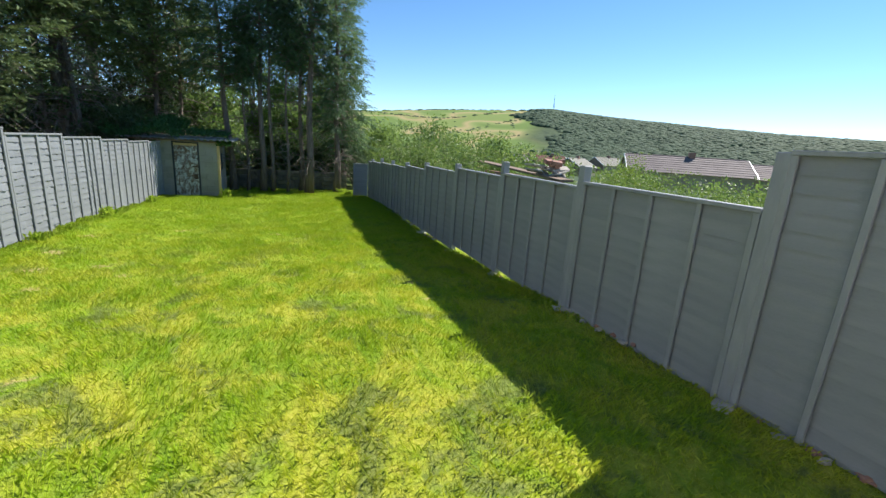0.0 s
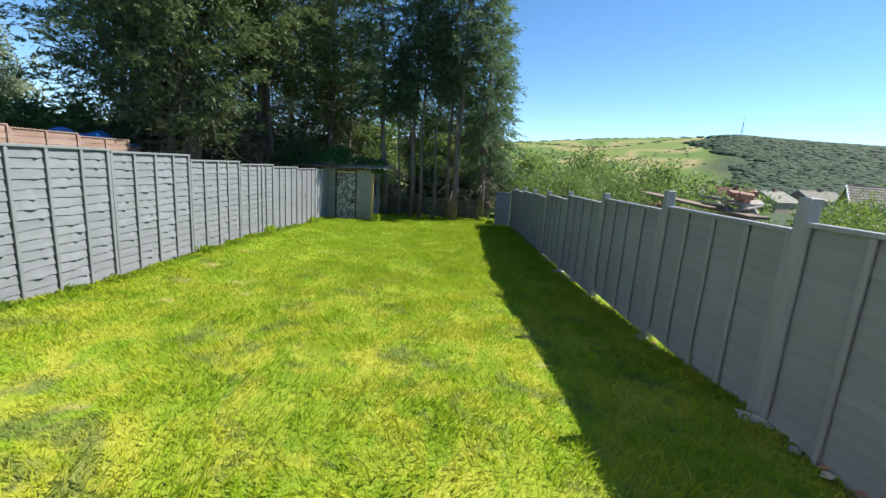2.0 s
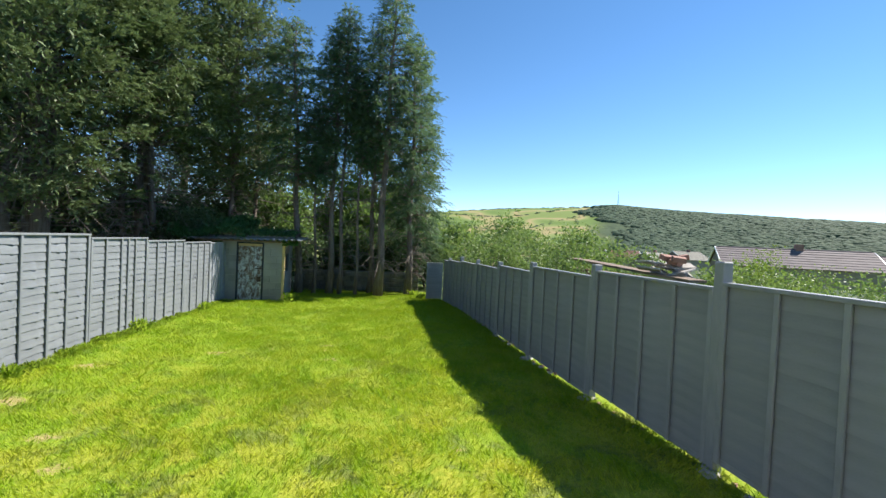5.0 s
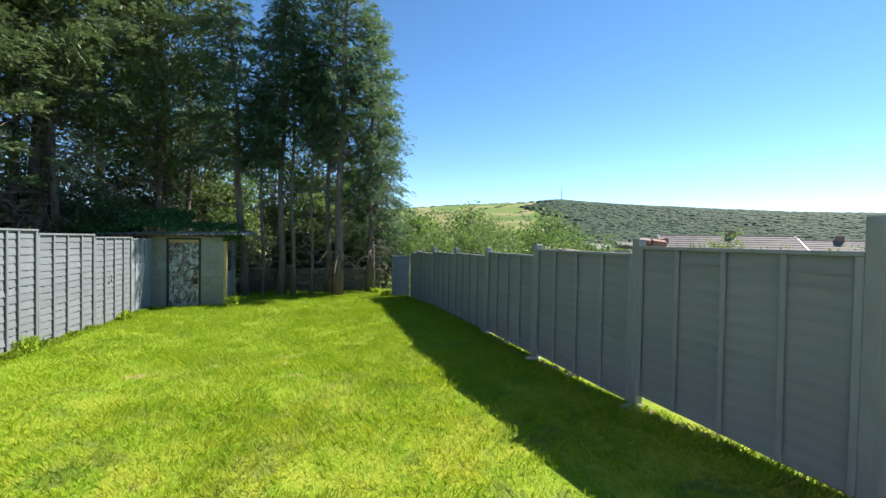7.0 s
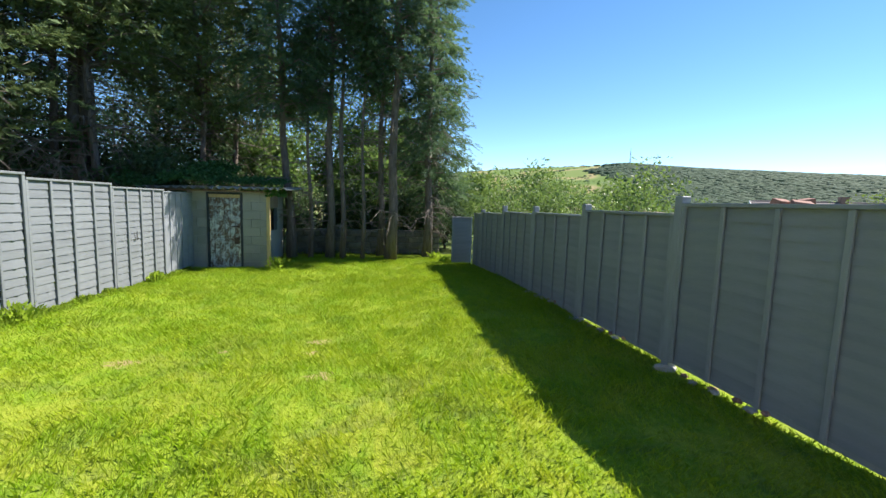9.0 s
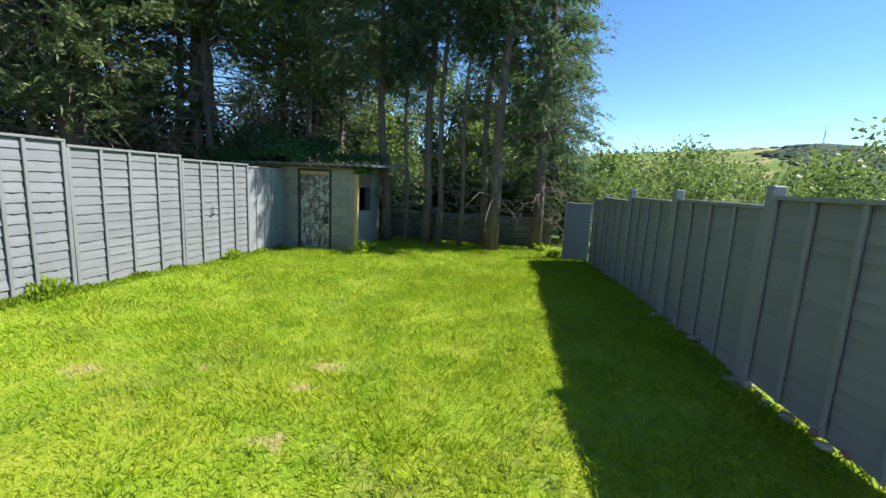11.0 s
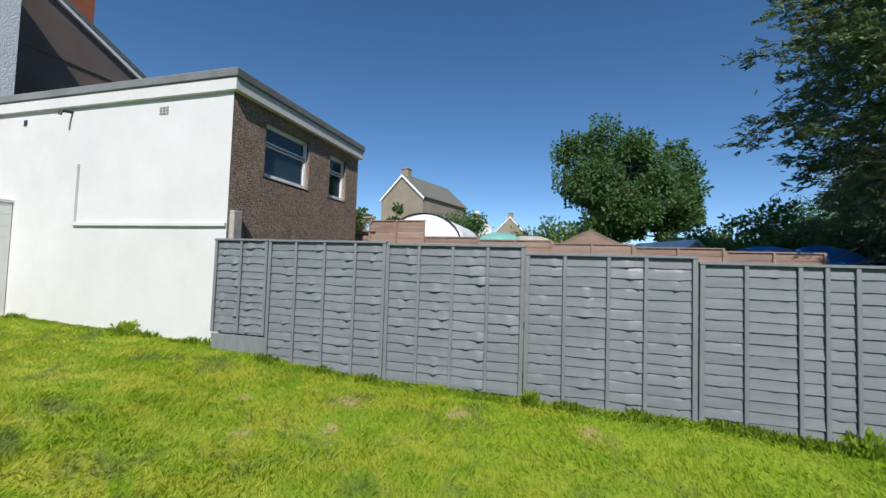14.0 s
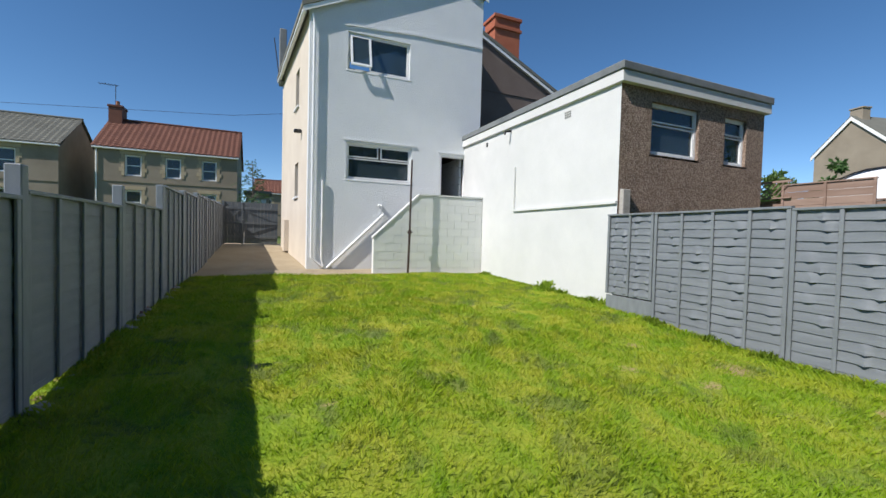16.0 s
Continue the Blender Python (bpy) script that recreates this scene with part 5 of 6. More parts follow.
conifer(-12.0, 16.6, 0.3, 15.0, 3.2, 0.24, 0.04, 48000, LEYLAND, 203, BIG_TAG, 0.19, limbs=190, dead=20, stems=3, droop=0.12, profile=0.55, clump=9, tuft=0.17, plates=True)
conifer(-8.0, 23.5, -0.4, 13.0, 3.0, 0.2, 0.08, 34000, CYPRESS, 230, "dark conifer standing behind the tree row", 0.2, limbs=110, dead=30, stems=2, droop=0.3, profile=0.7, clump=16, tuft=0.2)

conifer(2.87, -24.0, 0.6, 5.3, 1.1, 0.12, 0.05, 7000, CYPRESS, 250, "small dark conifer across the street", 0.16, limbs=50, dead=0, droop=0.2, profile=1.1, clump=12, tuft=0.14)


def leafy_tree(name, x, y, z0, height, radius, leaves, material, seed, label, category, size=0.16, trunk=0.2, clumps=46, low=0.25, flat=0.8):
    """A trunk that forks into limbs, each of which ends in clumps of leaves."""
    rng = np.random.default_rng(seed)
    t = thing(name, label, category, pose(x, y, z0))
    fork = height * low
    bm = rod(bmesh.new(), [(0, 0, -0.2), (0.05, 0, fork * 0.5), (0, 0.03, fork), (0.1, 0, height * 0.7)], [trunk * 1.3, trunk, trunk * 0.8, trunk * 0.2], 9)
    part("trunk", bm, BARK, t, smooth=True)
    lim, cents = bmesh.new(), []
    mid = np.array([0, 0, (height + fork) / 2])
    semi = np.array([radius, radius, (height - fork) / 2])
    for k in range(clumps):
        d = rng.normal(size=3)
        d /= np.linalg.norm(d)
        c = mid + d * semi * rng.uniform(0.45, 0.92) * (1 + 0.16 * math.sin(3 * math.atan2(d[1], d[0]) + seed))
        b = np.array([0.02, 0, fork + 0.35 * (height - fork) * rng.random()])
        rod(lim, [b, b + (c - b) * 0.55 + np.array([0, 0, -0.06 * radius]), c], [trunk * 0.4, trunk * 0.2, trunk * 0.05], 5)
        cents.append(c)
    tagged(part("branchwork", lim, BARK, t), kind="stuff")
    per = leaves // clumps
    cents = np.repeat(np.array(cents), per, 0)
    off = rng.normal(0, 1, (len(cents), 3)).clip(-1.5, 1.5) * radius * 0.15 * np.array([1, 1, flat])
    v, f = leaf_quads(cents + off, off + rng.normal(0, radius * 0.15, off.shape) + np.array([0, 0, -0.06 * radius]), size, size * 0.62, rng)
    tagged(numpy_mesh("crown", v, f, material, t), kind="stuff")
    return t


# Shrubs added to fill bright gaps; their dark leaves carry the shade.
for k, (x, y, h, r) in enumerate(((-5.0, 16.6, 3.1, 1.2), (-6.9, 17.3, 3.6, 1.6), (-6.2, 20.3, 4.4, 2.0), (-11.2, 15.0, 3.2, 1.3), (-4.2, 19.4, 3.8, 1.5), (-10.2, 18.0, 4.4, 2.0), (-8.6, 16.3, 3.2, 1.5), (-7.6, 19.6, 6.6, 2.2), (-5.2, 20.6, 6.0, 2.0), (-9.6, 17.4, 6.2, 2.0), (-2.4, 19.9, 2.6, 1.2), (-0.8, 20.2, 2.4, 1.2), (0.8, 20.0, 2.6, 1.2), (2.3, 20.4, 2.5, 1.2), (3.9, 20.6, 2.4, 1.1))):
    leafy_tree("shrub", x, y, -0.5 if x > -4 else -0.2, h, r, 5200, UNDERWOOD, 500 + k, "filler shrub under the conifers, shade in its dark leaf colour", "shrub", 0.12, 0.06, 46, 0.05, 0.9)
for k, (x, y, h, r) in enumerate(((-4.2, 24.0, 9.0, 2.3), (-1.2, 25.5, 8.0, 2.2), (1.4, 24.2, 7.5, 1.9), (3.0, 27.0, 5.5, 1.8), (-2.8, 21.2, 4.6, 1.6), (0.8, 21.4, 4.0, 1.5))):
    leafy_tree("tree", x, y, -0.5, h, r, 9000, BACK_LEAF, 260 + k, "leafy green tree behind the conifer row", "tree", 0.15, 0.12, 60, 0.12)
leafy_tree("sycamore_tree", -28.2, 9.7, 1.9, 10.0, 3.6, 28000, SYCAMORE, 301, "tall green sycamore beyond the fences", "tree", 0.24, 0.3, 62, 0.10)
leafy_tree("sycamore_tree", -28.8, 13.0, 1.9, 8.2, 2.7, 15000, SYCAMORE, 303, "smaller dark green sycamore beside the tall one", "tree", 0.24, 0.24, 44, 0.10)
leafy_tree("willow_tree", -20.5, 19.0, 1.0, 6.6, 1.7, 7000, WILLOW, 302, "slender pale silvery willow beyond the brown fence", "tree", 0.16, 0.1, 60, 0.15)
BUSH_TAG, BUSH_GROUP = "green elder bush beyond the fence", "bushes beyond the fence"
# x, y, height above the slope, radius
BUSHES = ((7.2, 13.3, 3.75, 1.3), (6.0, 16.4, 3.2, 1.4), (7.9, 17.4, 3.6, 1.6), (5.6, 19.5, 3.3, 1.5), (9.3, 20.5, 4.0, 2.0), (6.5, 23.5, 4.0, 2.1), (12.5, 22.0, 4.4, 2.2), (16.0, 25.0, 4.8, 2.6), (10.0, 28.0, 5.2, 2.8),
          (20.5, 26.5, 4.4, 2.6), (14.5, 33.0, 5.2, 3.2), (23.0, 35.0, 5.4, 3.4), (6.0, 33.0, 5.0, 3.4), (9.8, 7.2, 2.3, 1.0), (12.5, 5.6, 2.8, 1.4), (15.5, 8.5, 3.5, 1.8), (18.5, 4.5, 3.8, 2.0), (22.0, 10.0, 4.4, 2.4),
          (13.5, 11.5, 3.3, 1.6), (17.5, 14.5, 4.5, 2.1), (27.0, 19.0, 4.6, 2.6), (11.2, 2.2, 2.3, 1.2), (14.8, 0.5, 2.6, 1.5), (15.6, 12.2, 3.7, 1.7), (12.2, 9.6, 2.7, 1.2), (20.5, 19.0, 4.6, 2.2))
for k, (x, y, h, r) in enumerate(BUSHES):
    g = float(terrain(np.float64(x), np.float64(y)))
    mat = LIME_BUSH if k in (13, 19, 12) else HEDGE
    near = math.hypot(x, y) < 24
    b = leafy_tree("bush", x, y, g - 0.1, h, r, 4400 if near else 2800, mat, 400 + k, "lime green bush beyond the fence" if mat is LIME_BUSH else BUSH_TAG, "bush", 0.09 if near else 0.2, 0.05, 34, 0.1, 0.9)
    tagged(b, group=BUSH_GROUP)
for k, (x, y, h, r) in enumerate(((-22.6, 0.65, 3.7, 1.9), (-23.3, 5.8, 3.6, 2.0), (-18.6, -1.9, 3.7, 0.8), (-18.5, -3.6, 3.6, 0.9), (-26.0, 15.0, 3.6, 1.8), (-24.0, 18.5, 3.8, 2.0), (-29.0, 21.0, 5.5, 2.6), (-22.0, 12.0, 3.0, 1.6), (-35.0, -2.0, 5.0, 3.0), (-15.6, 13.0, 3.3, 1.7), (-14.0, 14.6, 3.1, 1.6), (-17.4, 14.6, 4.2, 1.8), (-15.6, 17.0, 4.0, 1.9), (-18.6, 12.2, 3.4, 1.7))):
    g = float(terrain(np.float64(x), np.float64(y)))
    leafy_tree("bush", x, y, g - 0.1, h, r, 3600, HEDGE if k % 2 or k > 8 else SYCAMORE, 450 + k, "leafy garden bush beyond the brown fence", "bush", 0.2, 0.05, 30, 0.1, 0.9)


def ivy_patch(name, x0, x1, y0, y1, zf, n, size, material, label, seed, spread=0.06):
    rng = np.random.default_rng(seed)
    x, y = rng.uniform(x0, x1, n), rng.uniform(y0, y1, n)
    pos = np.stack([x, y, zf(x, y) + np.abs(rng.normal(0, spread, n))], -1)
    v, f = leaf_quads(pos, rng.normal(0, 1, (n, 3)) + np.array([0, -0.4, 0.1]), size, size * 0.8, rng)
    return tagged(numpy_mesh(name, v, f, material), label, "ivy", kind="stuff")


ivy_patch("ivy", -5.3, -3.0, 15.0, 17.6, lambda x, y: 1.58 + 0.10 * np.sin(3 * x) + 0.22 * (y - 15), 5200, 0.08, IVY, "dark ivy creeping over the shed roof", 7, 0.09)
ivy_patch("ivy", -3.0, -1.5, 15.5, 17.6, lambda x, y: 1.60 + 0.10 * (y - 15), 1500, 0.07, IVY, "thin ivy on the shed roof", 8, 0.06)
ivy_patch("ivy", -1.85, -1.35, 15.2, 15.6, lambda x, y: 1.38 + 0 * x, 420, 0.07, IVY, "ivy hanging at the shed's corner", 9, 0.08)
rng = np.random.default_rng(21)
for n, (x0, x1, y0, y1, hgt, cnt) in {"a": (-3.62, -3.35, 2.5, 15.2, 0.10, 11000), "b": (3.5, 3.85, -0.5, 15.4, 0.06, 5000), "c": (-3.75, -3.55, -3.3, 1.5, 0.12, 1500), "d": (-1.8, 3.2, 17.0, 18.2, 0.10, 1400)}.items():
    x, y = rng.uniform(x0, x1, cnt), rng.uniform(y0, y1, cnt)
    tuft = 0.35 + 0.65 * np.clip(np.sin(y * 4.3 + np.sin(y * 1.7) * 3), 0, 1)
    pos = np.stack([x, y, lie(y) + lumps(x, y) - 0.01], -1)
    v, f = leaf_quads(pos, np.stack([rng.normal(0, 0.35, cnt), rng.normal(0, 0.35, cnt), np.ones(cnt)], -1), hgt * 1.0, 0.011, rng, 0.5)
    v = v.reshape(-1, 4, 3)
    v[:, 1:, 2] = pos[:, None, 2] + (v[:, 1:, 2] - pos[:, None, 2]) * tuft[:, None]
    tagged(numpy_mesh("long_grass", v.reshape(-1, 3), f, WEED), "longer unmown grass along the fence foot", "grass", kind="stuff")
for k, (x, y, s) in enumerate(((-3.45, 9.55, 0.2), (-3.4, 12.9, 0.16), (-1.55, 15.2, 0.3), (-3.42, 6.35, 0.12), (3.1, 16.0, 0.16), (-3.55, -0.2, 0.18), (3.0, 17.2, 0.18))):
    r2 = np.random.default_rng(600 + k)
    n = 150
    pos = r2.normal(0, 0.4, (n, 3)) * np.array([s, s, 0]) + np.stack([0 * np.arange(n), 0 * np.arange(n), r2.uniform(0, 1.0, n) * s], -1)
    w = thing("weed", "leafy green weed at the fence foot", "weed", pose(x, y, float(lie(y) + lumps(x, y)) - 0.02))
    v, f = leaf_quads(pos, pos + np.array([0, 0, 0.1]), 0.09, 0.045, r2)
    numpy_mesh("foliage", v, f, WEED, w)
    part("stem", pipe([(0, 0, 0), (0.01, 0.01, s)], 0.006, 5), WEED, w)


# ---- next gardens, beyond the grey fence ----
def brown_fence(x, y0, y1, z0, z1, label, step=1.85):
    y = y0
    fence = thing("fence", label, "fence")
    while y < y1 - 0.3:
        e = min(y + step, y1)
        p = new("fence_panel")
        p.parent, p.matrix_basis = fence, pose(x, y, z0, 0, 0, 90)
        n = max(3, int((z1 - z0) / 0.15))
        for i in range(n):
            part("slat", boxes((0.01, e - y - 0.01, -0.02 - 0.006 * (i % 2), 0.0, (z1 - z0) * i / n, (z1 - z0) * (i + 1) / n - 0.006), bevel=0.003), BROWN_WOOD, p)
        for f in (0.0, 0.5, 1.0):
            part("batten", boxes((f * (e - y - 0.05), f * (e - y - 0.05) + 0.05, -0.06, -0.027, 0, z1 - z0), bevel=0.003), BROWN_WOOD, p)
        part("cap_rail", boxes((0, e - y, -0.05, 0.03, z1 - z0, z1 - z0 + 0.03), bevel=0.003), BROWN_WOOD, p)
        y = e
        z1 -= 0.065
        z0 -= 0.065


brown_fence(-9.0, -1.0, 12.0, 0.3, 2.32, "weathered brown lap fence between gardens")
brown_fence(-8.95, 1.45, 3.1, 0.6, 2.62, "taller brown fence beside the extension", 1.75)
tr = thing("trellis_panel", "brown diamond trellis on the fence", "trellis", pose(-8.9, 0.35, 2.36, 0, 0, 90))
for k in range(9):
    for s in (1, -1):
        x = 0.12 * k
        part("lath", prism([(x, 0), (x + 0.025, 0), (x + 0.025 + s * 0.3, 0.34), (x + s * 0.3, 0.34)], -0.012 * s - 0.006, -0.012 * s + 0.006), BROWN_WOOD, tr)
part("frame", boxes((-0.3, 1.3, -0.03, 0.03, 0.34, 0.39), (-0.3, 1.3, -0.03, 0.03, -0.03, 0.0)), BROWN_WOOD, tr)


def gabled(name, x, y, z0, w, d, eave, ridge, wall_mat, roof_mat, label, category, turn=-90, trim=None, chimney=False, windows=()):
    """A small house or hut: its gable looks along local +y, turned by turn."""
    h = thing(name, label, category, pose(x, y, z0, 0, 0, turn))
    part("wall", prism([(-w / 2, 0), (-w / 2, eave), (0, ridge - 0.08), (w / 2, eave), (w / 2, 0)], 0 - d, 0), wall_mat, h)
    k = (ridge - eave) / (w / 2)
    o = 0.18
    part("roof", prism([(-w / 2 - o, eave - o * k), (0, ridge), (w / 2 + o, eave - o * k), (w / 2 + o, eave - o * k + 0.1), (0, ridge + 0.1), (-w / 2 - o, eave - o * k + 0.1)], -d - 0.1, 0.15), roof_mat, h)
    if trim:
        part("verge_board", prism([(-w / 2 - o, eave - o * k - 0.3), (0, ridge - 0.3), (w / 2 + o, eave - o * k - 0.3), (w / 2 + o, eave - o * k), (0, ridge), (-w / 2 - o, eave - o * k)], 0.10, 0.16), trim, h)
    if trim is PVC:
        for yy in (-0.5, -d * 0.55):
            part("downpipe", pipe([(w / 2 + 0.08, yy, eave - 0.1), (w / 2 + 0.08, yy, 0)], 0.09), PVC, h)
        part("gutter", boxes((w / 2 + 0.02, w / 2 + 0.24, -d, 0.1, eave - 0.2, eave - 0.06), bevel=0.02), PVC, h)
    if chimney:
        ch = part("chimney", boxes((-0.45, 0.45, -1.0, -0.3, ridge - 0.5, ridge + 0.7)), wall_mat, h)
        part("chimney_cap", boxes((-0.52, 0.52, -1.07, -0.23, ridge + 0.6, ridge + 0.72), bevel=0.02), wall_mat, ch)
    for a, b, c, e in windows:
        window(h, a, b, c, e, 0.05, [(0, 1, 0, 1)], sill=True)
    return h


gabled("house", -40.0, -10.3, 1.5, 5.6, 9.5, 7.4, 9.9, STREET_RENDER, TILE_GREY, "grey rendered house with white bargeboards and chimney", "house", -105, PVC, True)
gabled("house", -76.5, -9.5, 3.5, 6.0, 9.0, 6.0, 8.4, PVC, TILE_GREY, "far white house with a grey roof", "house", -60, PVC, True)
gabled("house", -78.0, -3.5, 3.5, 5.0, 9.0, 5.6, 8.2, STREET_RENDER, TILE_GREY, "far tan house with white bargeboards", "house", -90, PVC, True)
gabled("garden_shed", -11.3, 7.4, 0.5, 1.75, 2.4, 1.62, 2.05, BROWN_WOOD, FELT_BROWN, "brown timber garden shed with a small gable vent", "shed", -90, BROWN_WOOD)
gabled("garden_shed", -15.8, 11.3, 0.6, 1.5, 3.0, 1.5, 2.05, TARP_WHITE, TARP_WHITE, "pale sheeted garden shelter", "shed", -60)


def dome(name, x, y, z, rx, ry, rz, material, label, category):
    bm = bmesh.new()
    bmesh.ops.create_uvsphere(bm, u_segments=20, v_segments=10, radius=1)
    bmesh.ops.delete(bm, geom=[v for v in bm.verts if v.co.z < -0.05], context="VERTS")
    for v in bm.verts:
        v.co = Vector((v.co.x * rx, v.co.y * ry, v.co.z * rz * (1 + 0.05 * math.sin(6 * math.atan2(v.co.y, v.co.x)))))
    t = thing(name, label, category, pose(x, y, z))
    c = part("cover", bm, material, t, smooth=True)
    so = c.modifiers.new("thick", "SOLIDIFY")
    so.thickness = 0.02
    part("pole", pipe([(0, 0, rz - 0.02), (0, 0, 0.6 - z)], 0.04), RUST_STEEL, t)
    return t


tunnel = thing("polytunnel", "white polytunnel cover beyond the brown fence", "polytunnel", pose(-13.5, 1.45, 0.7))
ARCH = [(1.5 * math.cos(math.pi * k / 16), 1.6 + 1.15 * math.sin(math.pi * k / 16)) for k in range(17)]
bm = bmesh.new()
ribs = [[bm.verts.new((-0.9 * j + 0.02 * math.sin(2.3 * j + k), q, z + 0.012 * math.sin(3.1 * j + 0.8 * k))) for k, (q, z) in enumerate([(1.5, 0.0)] + ARCH + [(-1.5, 0.0)])] for j in range(6)]
for ra, rb in zip(ribs, ribs[1:]):
    for k in range(len(ra) - 1):
        bm.faces.new((ra[k], ra[k + 1], rb[k + 1], rb[k]))
bm.faces.new(ribs[-1])
bm.faces.new(ribs[0][::-1])
part("cover", bm, TARP_WHITE, tunnel, smooth=True).modifiers.new("thick", "SOLIDIFY").thickness = 0.02
for j in (0, 5):
    part("hoop", pipe([(-0.9 * j + 0.03, q, z) for q, z in [(1.52, 0.0)] + [(q * 1.01, z + 0.02) for q, z in ARCH] + [(-1.52, 0.0)]], 0.025, 6), DARK_METAL, tunnel)
dome("garden_parasol", -14.2, 4.3, 2.3, 0.95, 0.95, 0.5, TEAL_CLOTH, "teal green garden parasol, open", "parasol")
dome("garden_parasol", -15.3, 5.3, 2.35, 1.1, 1.1, 0.42, RUBBLE, "beige garden parasol, open", "parasol")
tarp = thing("tarpaulin", "bright blue tarpaulin over a woodpile beyond the fence", "tarpaulin", pose(-10.6, 12.1, 1.86))
bm = bmesh.new()
grid = [[bm.verts.new((0.9 * (i - 4) / 4, 1.6 * (j - 8) / 8, 0.12 * math.sin(i * 1.3 + j * 0.7) + 0.28 - 0.28 * (abs(i - 4) / 4) ** 2 - 0.004 * (j - 8) ** 2)) for j in range(17)] for i in range(9)]
for a, b in zip(grid, grid[1:]):
    for j in range(16):
        bm.faces.new((a[j], a[j + 1], b[j + 1], b[j]))
so = part("sheet", bm, TARP_BLUE, tarp, smooth=True).modifiers.new("thick", "SOLIDIFY")
so.thickness = 0.01
part("woodpile", boxes((-0.8, 0.8, -1.5, 1.5, -1.84, -0.1)), BROWN_WOOD, tarp)

# ---- downhill side: outbuilding, bungalow, far houses, woods, mast ----
ruin = thing("outbuilding", "worn brick outbuilding with a low dark roof edge", "outbuilding", pose(10.1, 14.3, -1.75, 0, 0, -88))
for r in range(11):
    for c in range(14):
        part("brick", boxes((-3.1 + 0.44 * c + (0.22 if r % 2 else 0), -3.1 + 0.44 * c + 0.425 + (0.22 if r % 2 else 0), -0.01 * random.random(), 0.2, 0.24 * r, 0.24 * r + 0.22), bevel=0.01), OLD_BRICK, ruin)
part("core", boxes((-3.05, 3.2, 0.05, 0.4, 0, 2.62)), OLD_BRICK, ruin)
part("roof", prism([(-3.4, 2.98), (-3.4, 3.06), (3.6, 2.72), (3.6, 2.64)], -0.12, 0.5), FELT_BROWN, ruin)
wreck = thing("rubble_heap", "heap of pale slabs and red bricks on the outbuilding", "rubble", pose(10.9, 12.3, 0.95))
rr = random.Random(9)
for k in range(16):
    a = rr.uniform(0, 6.28)
    bm = boxes((-0.35, 0.35, -0.25, 0.25, -0.03, 0.03) if k < 10 else (-0.2, 0.2, -0.12, 0.12, -0.08, 0.08), bevel=0.01)
    bmesh.ops.transform(bm, matrix=pose(1.0 * math.cos(a) * rr.random(), 0.8 * math.sin(a) * rr.random(), 0.12 + 0.035 * k, rr.uniform(-20, 20), rr.uniform(-20, 20), rr.uniform(0, 180)), verts=bm.verts)
    part("slab" if k < 10 else "brick", bm, RUBBLE if k < 10 else OLD_BRICK, wreck)


def hip_house(x, y, z0, w, d, eave, ridge, turn, roof_mat, label):
    h = thing("bungalow", label, "bungalow", pose(x, y, z0, 0, 0, turn))
    part("wall", boxes((-w / 2, w / 2, -d / 2, d / 2, 0, eave)), STREET_RENDER, h)
    bm = bmesh.new()
    prof = []
    for r in range(9):
        t = r / 8
        q, zz = (d / 2 + 0.4) * (1 - t), eave + (ridge - eave) * t
        prof += [(q, zz), (q, zz + 0.05)] if r < 8 else [(0, ridge)]
    prof = prof + [(-q, zz) for q, zz in prof[-2::-1]]
    ends = [[bm.verts.new((xx, q, zz)) for q, zz in prof] for xx in (-w / 2 - 0.3, w / 2 + 0.3)]
    for i in range(len(prof) - 1):
        bm.faces.new((ends[0][i], ends[0][i + 1], ends[1][i + 1], ends[1][i]))
    part("roof", bm, roof_mat, h)
    for s in (1, -1):
        bm = bmesh.new()
        for xx in (s * w / 2 + s * 0.02,):
            bm.faces.new([bm.verts.new(q) for q in ((xx, -d / 2, 0), (xx, d / 2, 0), (xx, d / 2, eave), (xx, 0, ridge - 0.1), (xx, -d / 2, eave))])
        part("gable_wall", bm, DARK_RENDER, h)
        part("verge_board", pipe([(s * (w / 2 + 0.3), -d / 2 - 0.4, eave - 0.05), (s * (w / 2 + 0.3), 0, ridge - 0.05), (s * (w / 2 + 0.3), d / 2 + 0.4, eave - 0.05)], 0.10, 4), PVC, h)
    part("ridge_tiles", pipe([(-w / 2, 0, ridge), (w / 2, 0, ridge)], 0.1, 5), roof_mat, h)
    part("chimney", boxes((0.5, 1.3, -0.4, 0.4, ridge - 0.5, ridge + 0.7)), OLD_BRICK, h)
    for k in range(3):
        window(h, -w / 2 + 2 + k * 4, -w / 2 + 3.4 + k * 4, 0.9, 2.0, d / 2 + 0.06, [(0, 1, 0, 1)])
    return h


def by_bearing(az, d):
    return 0.75 + d * math.sin(radians(az)), 0.3 + d * math.cos(radians(az))


for az, d, w, dd, eave, ridge, turn, mat, z in ((51.0, 74, 17, 8, 2.4, 4.9, -33, TILE_MAUVE, -2.0), (60.0, 82, 14, 8, 2.4, 4.6, -40, TILE_MAUVE, -2.2), (38.0, 130, 12, 8, 2.5, 5.0, 30, TILE_GREY, -3.6), (34.5, 150, 10, 8, 4.0, 6.6, -20, TILE_RED, -5.0), (41.5, 160, 12, 8, 2.5, 5.2, 10, TILE_GREY, -3.0), (31.5, 170, 12, 8, 4.0, 6.2, 5, TILE_MAUVE, -5.0)):
    x, y = by_bearing(az, d)
    hip_house(x, y, z, w, dd, eave, ridge, turn, mat, "brick bungalow with a mauve-brown tiled roof" if d < 100 else "small far house down the valley")


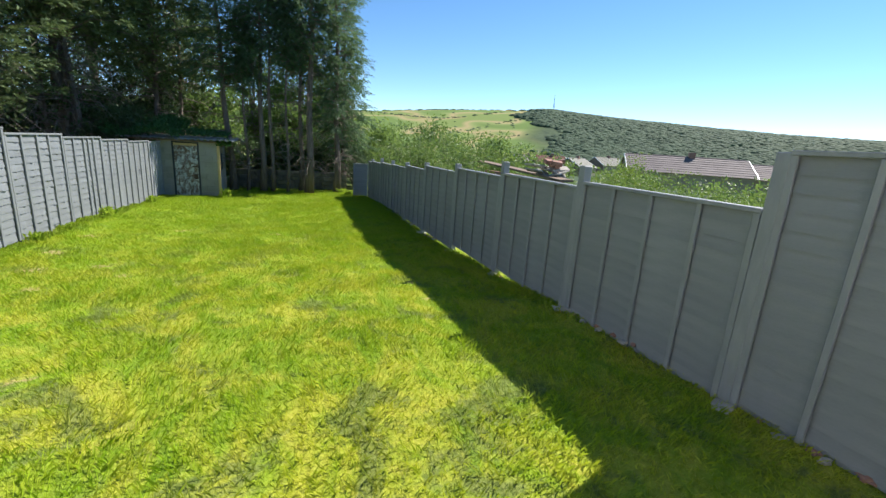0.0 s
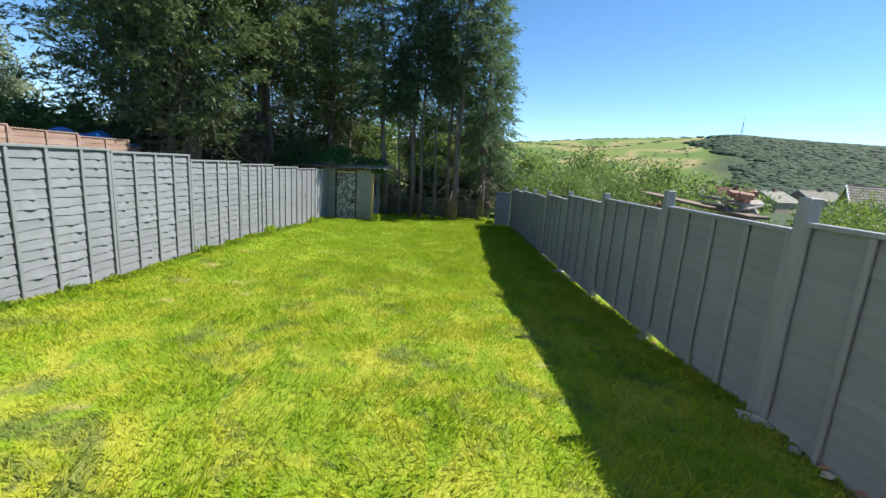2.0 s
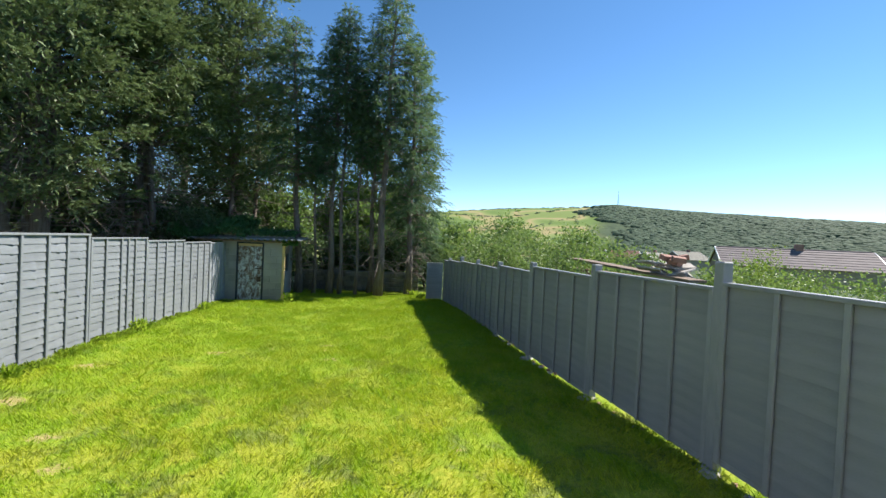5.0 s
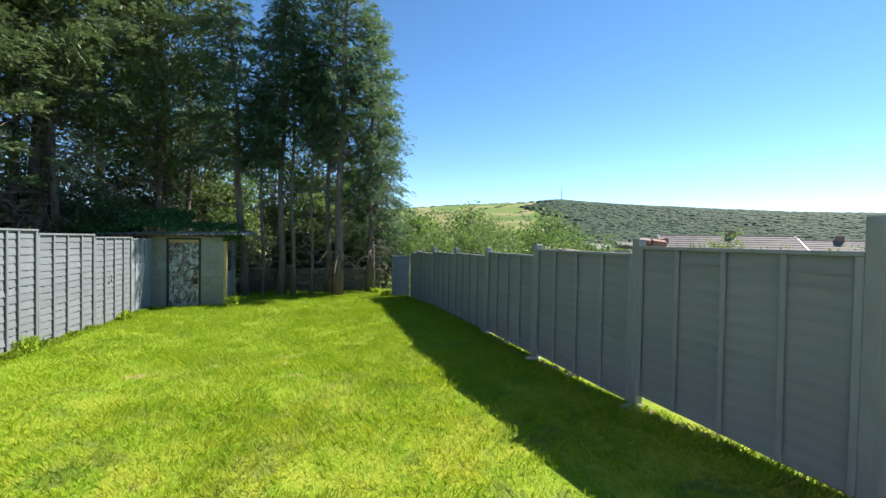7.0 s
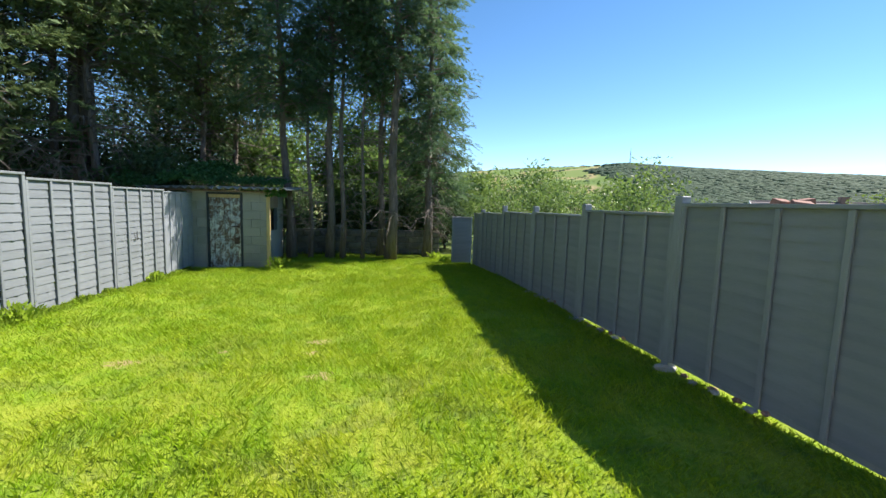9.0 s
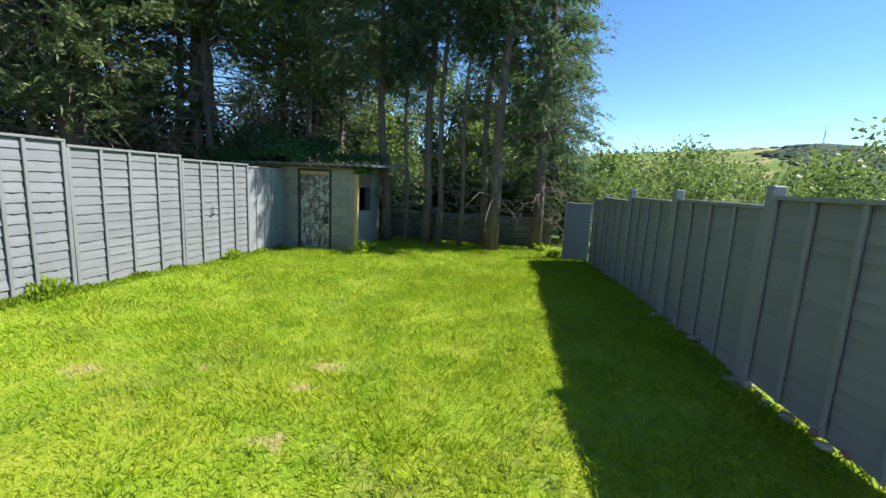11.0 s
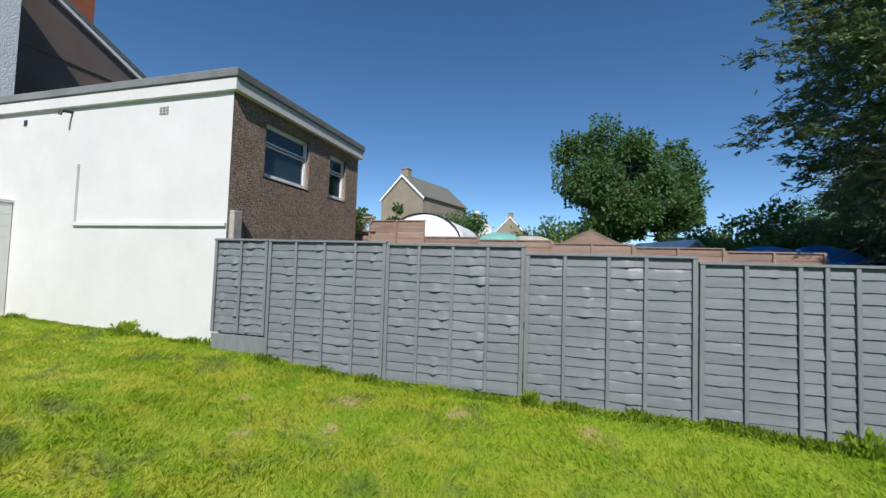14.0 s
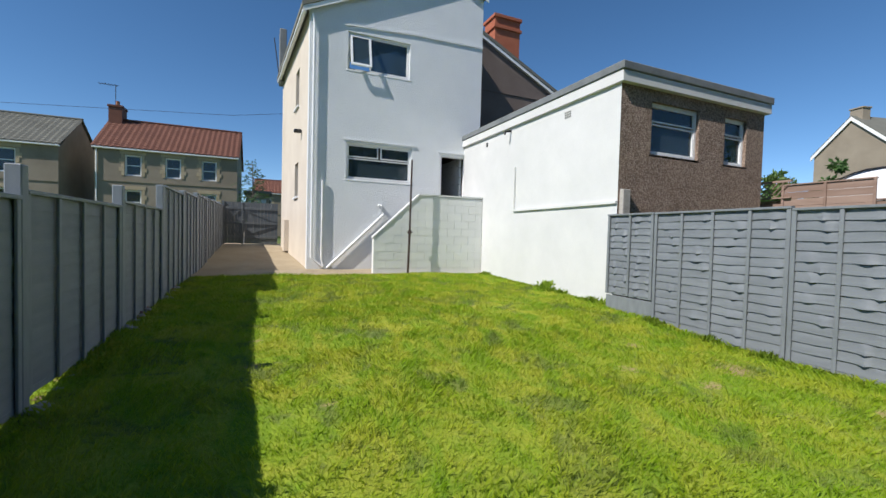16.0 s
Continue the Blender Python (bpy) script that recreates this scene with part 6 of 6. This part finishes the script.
def far_wood(name, n, pick, size, label, seed):
    """Rough little crowns standing on the land."""
    rng = np.random.default_rng(seed)
    p = pick(rng, n)
    z = terrain(p[:, 0], p[:, 1])
    k = 5
    n = len(p)
    size = size * rng.uniform(0.7, 1.3, n) * (0.6 + np.hypot(p[:, 0], p[:, 1]) / 1200)
    a = 2 * np.pi * np.arange(k) / k + rng.uniform(0, 6.28, (n, 1))
    v = np.empty((n, 2 * k + 1, 3), np.float32)
    for lev, (wide, high) in enumerate(((1.0, -0.12), (0.75, 0.2))):
        rad = wide * size[:, None] * rng.uniform(0.8, 1.2, (n, k))
        v[:, lev * k:lev * k + k] = np.stack([p[:, :1] + rad * np.cos(a), p[:, 1:] + rad * np.sin(a), z[:, None] + high * size[:, None] * rng.uniform(0.85, 1.15, (n, k))], -1)
    v[:, -1] = np.stack([p[:, 0], p[:, 1], z + 0.36 * size], -1)
    tri = []
    for j in range(k):
        q = (j + 1) % k
        tri += [(j, q, k + j), (q, k + q, k + j), (k + j, k + q, 2 * k)]
    verts = v.reshape(-1, 3)
    faces = (np.arange(n)[:, None, None] * (2 * k + 1) + np.array(tri)[None]).reshape(-1, 3)
    return tagged(numpy_mesh(name, verts, faces, WOODLAND, smooth=True), label, "woodland", kind="stuff")


WOODLAND = leaf_mat("far_woodland", (0.028, 0.060, 0.032), (0.052, 0.098, 0.050), (0.08, 0.12, 0.06), 0.1, 0.9)


def polar(az0, az1, r0, r1):
    def pick(rng, n):
        a, r = np.radians(rng.uniform(az0, az1, n)), rng.uniform(r0 ** 1.5, r1 ** 1.5, n) ** (1 / 1.5)
        return np.stack([r * np.sin(a), r * np.cos(a)], -1)
    return pick


def hedges(rng, n):
    a = np.radians(rng.choice([12, 16.5, 21, 25.5, 29], n) + rng.normal(0, 0.15, n))
    r = rng.uniform(600, 1300, n)
    across = rng.random(n) < 0.88
    a = np.where(across, np.radians(rng.uniform(5, 31, n)), a)
    r = np.where(across, rng.choice([690, 840, 1010, 1180], n) + rng.normal(0, 6, n) + 90 * np.sin(a * 14), r)
    return np.stack([r * np.sin(a), r * np.cos(a)], -1)


def ragged(rng, n):
    """A wood whose edge runs in and out across the slope."""
    r = rng.uniform(640 ** 1.5, 1300 ** 1.5, n) ** (1 / 1.5)
    edge = 31.0 + 5.5 * np.clip((1180 - r) / 420, 0, 1) + 1.6 * np.sin(r / 47) + 0.9 * np.sin(r / 19 + 1)
    a = np.radians(edge + (66 - edge) * rng.random(n) ** 1.08 + rng.normal(0, 0.7, n))
    return np.stack([r * np.sin(a), r * np.cos(a)], -1)


far_wood("hill_woodland", 5200, polar(31.5, 72, 1290, 1470), 4.6, "dark mixed woodland covering the far hill", 71)
far_wood("slope_woodland", 10500, ragged, 7.2, "dark woodland on the lower slope", 76)
far_wood("crest_trees", 150, polar(5, 31, 1350, 1420), 5.0, "line of trees along the far skyline", 72)
far_wood("hedgerows", 520, hedges, 2.4, "hedgerows between the hill fields", 73)
far_wood("valley_trees", 700, polar(8, 75, 110, 420), 4.0, "scattered valley trees and gardens", 74)
far_wood("roadside_trees", 40, polar(46.0, 54.0, 95, 110), 3.2, "clump of trees behind the bungalow", 75)
mx, my = by_bearing(33.7, 1420)
mz = float(terrain(np.float64(mx), np.float64(my)))
mast = thing("radio_mast", "thin lattice radio mast on the hilltop", "mast", pose(mx, my, mz))
bm = bmesh.new()
for sx, sy in ((-1, -1), (1, -1), (0, 1.2)):
    rod(bm, [(sx * 2.2, sy * 2.2, 0), (sx * 0.5, sy * 0.5, 42)], [0.5, 0.35], 5)
for k in range(8):
    w = 2.2 - 1.7 * k / 8
    rod(bm, [(-w, -w, 5.2 * k), (w, -w, 5.2 * k + 5)], [0.25, 0.25], 4)
part("lattice", bm, CORRUGATED, mast)
part("antenna", pipe([(0, 0, 40), (0, 0, 54)], 0.4, 6), CORRUGATED, mast)
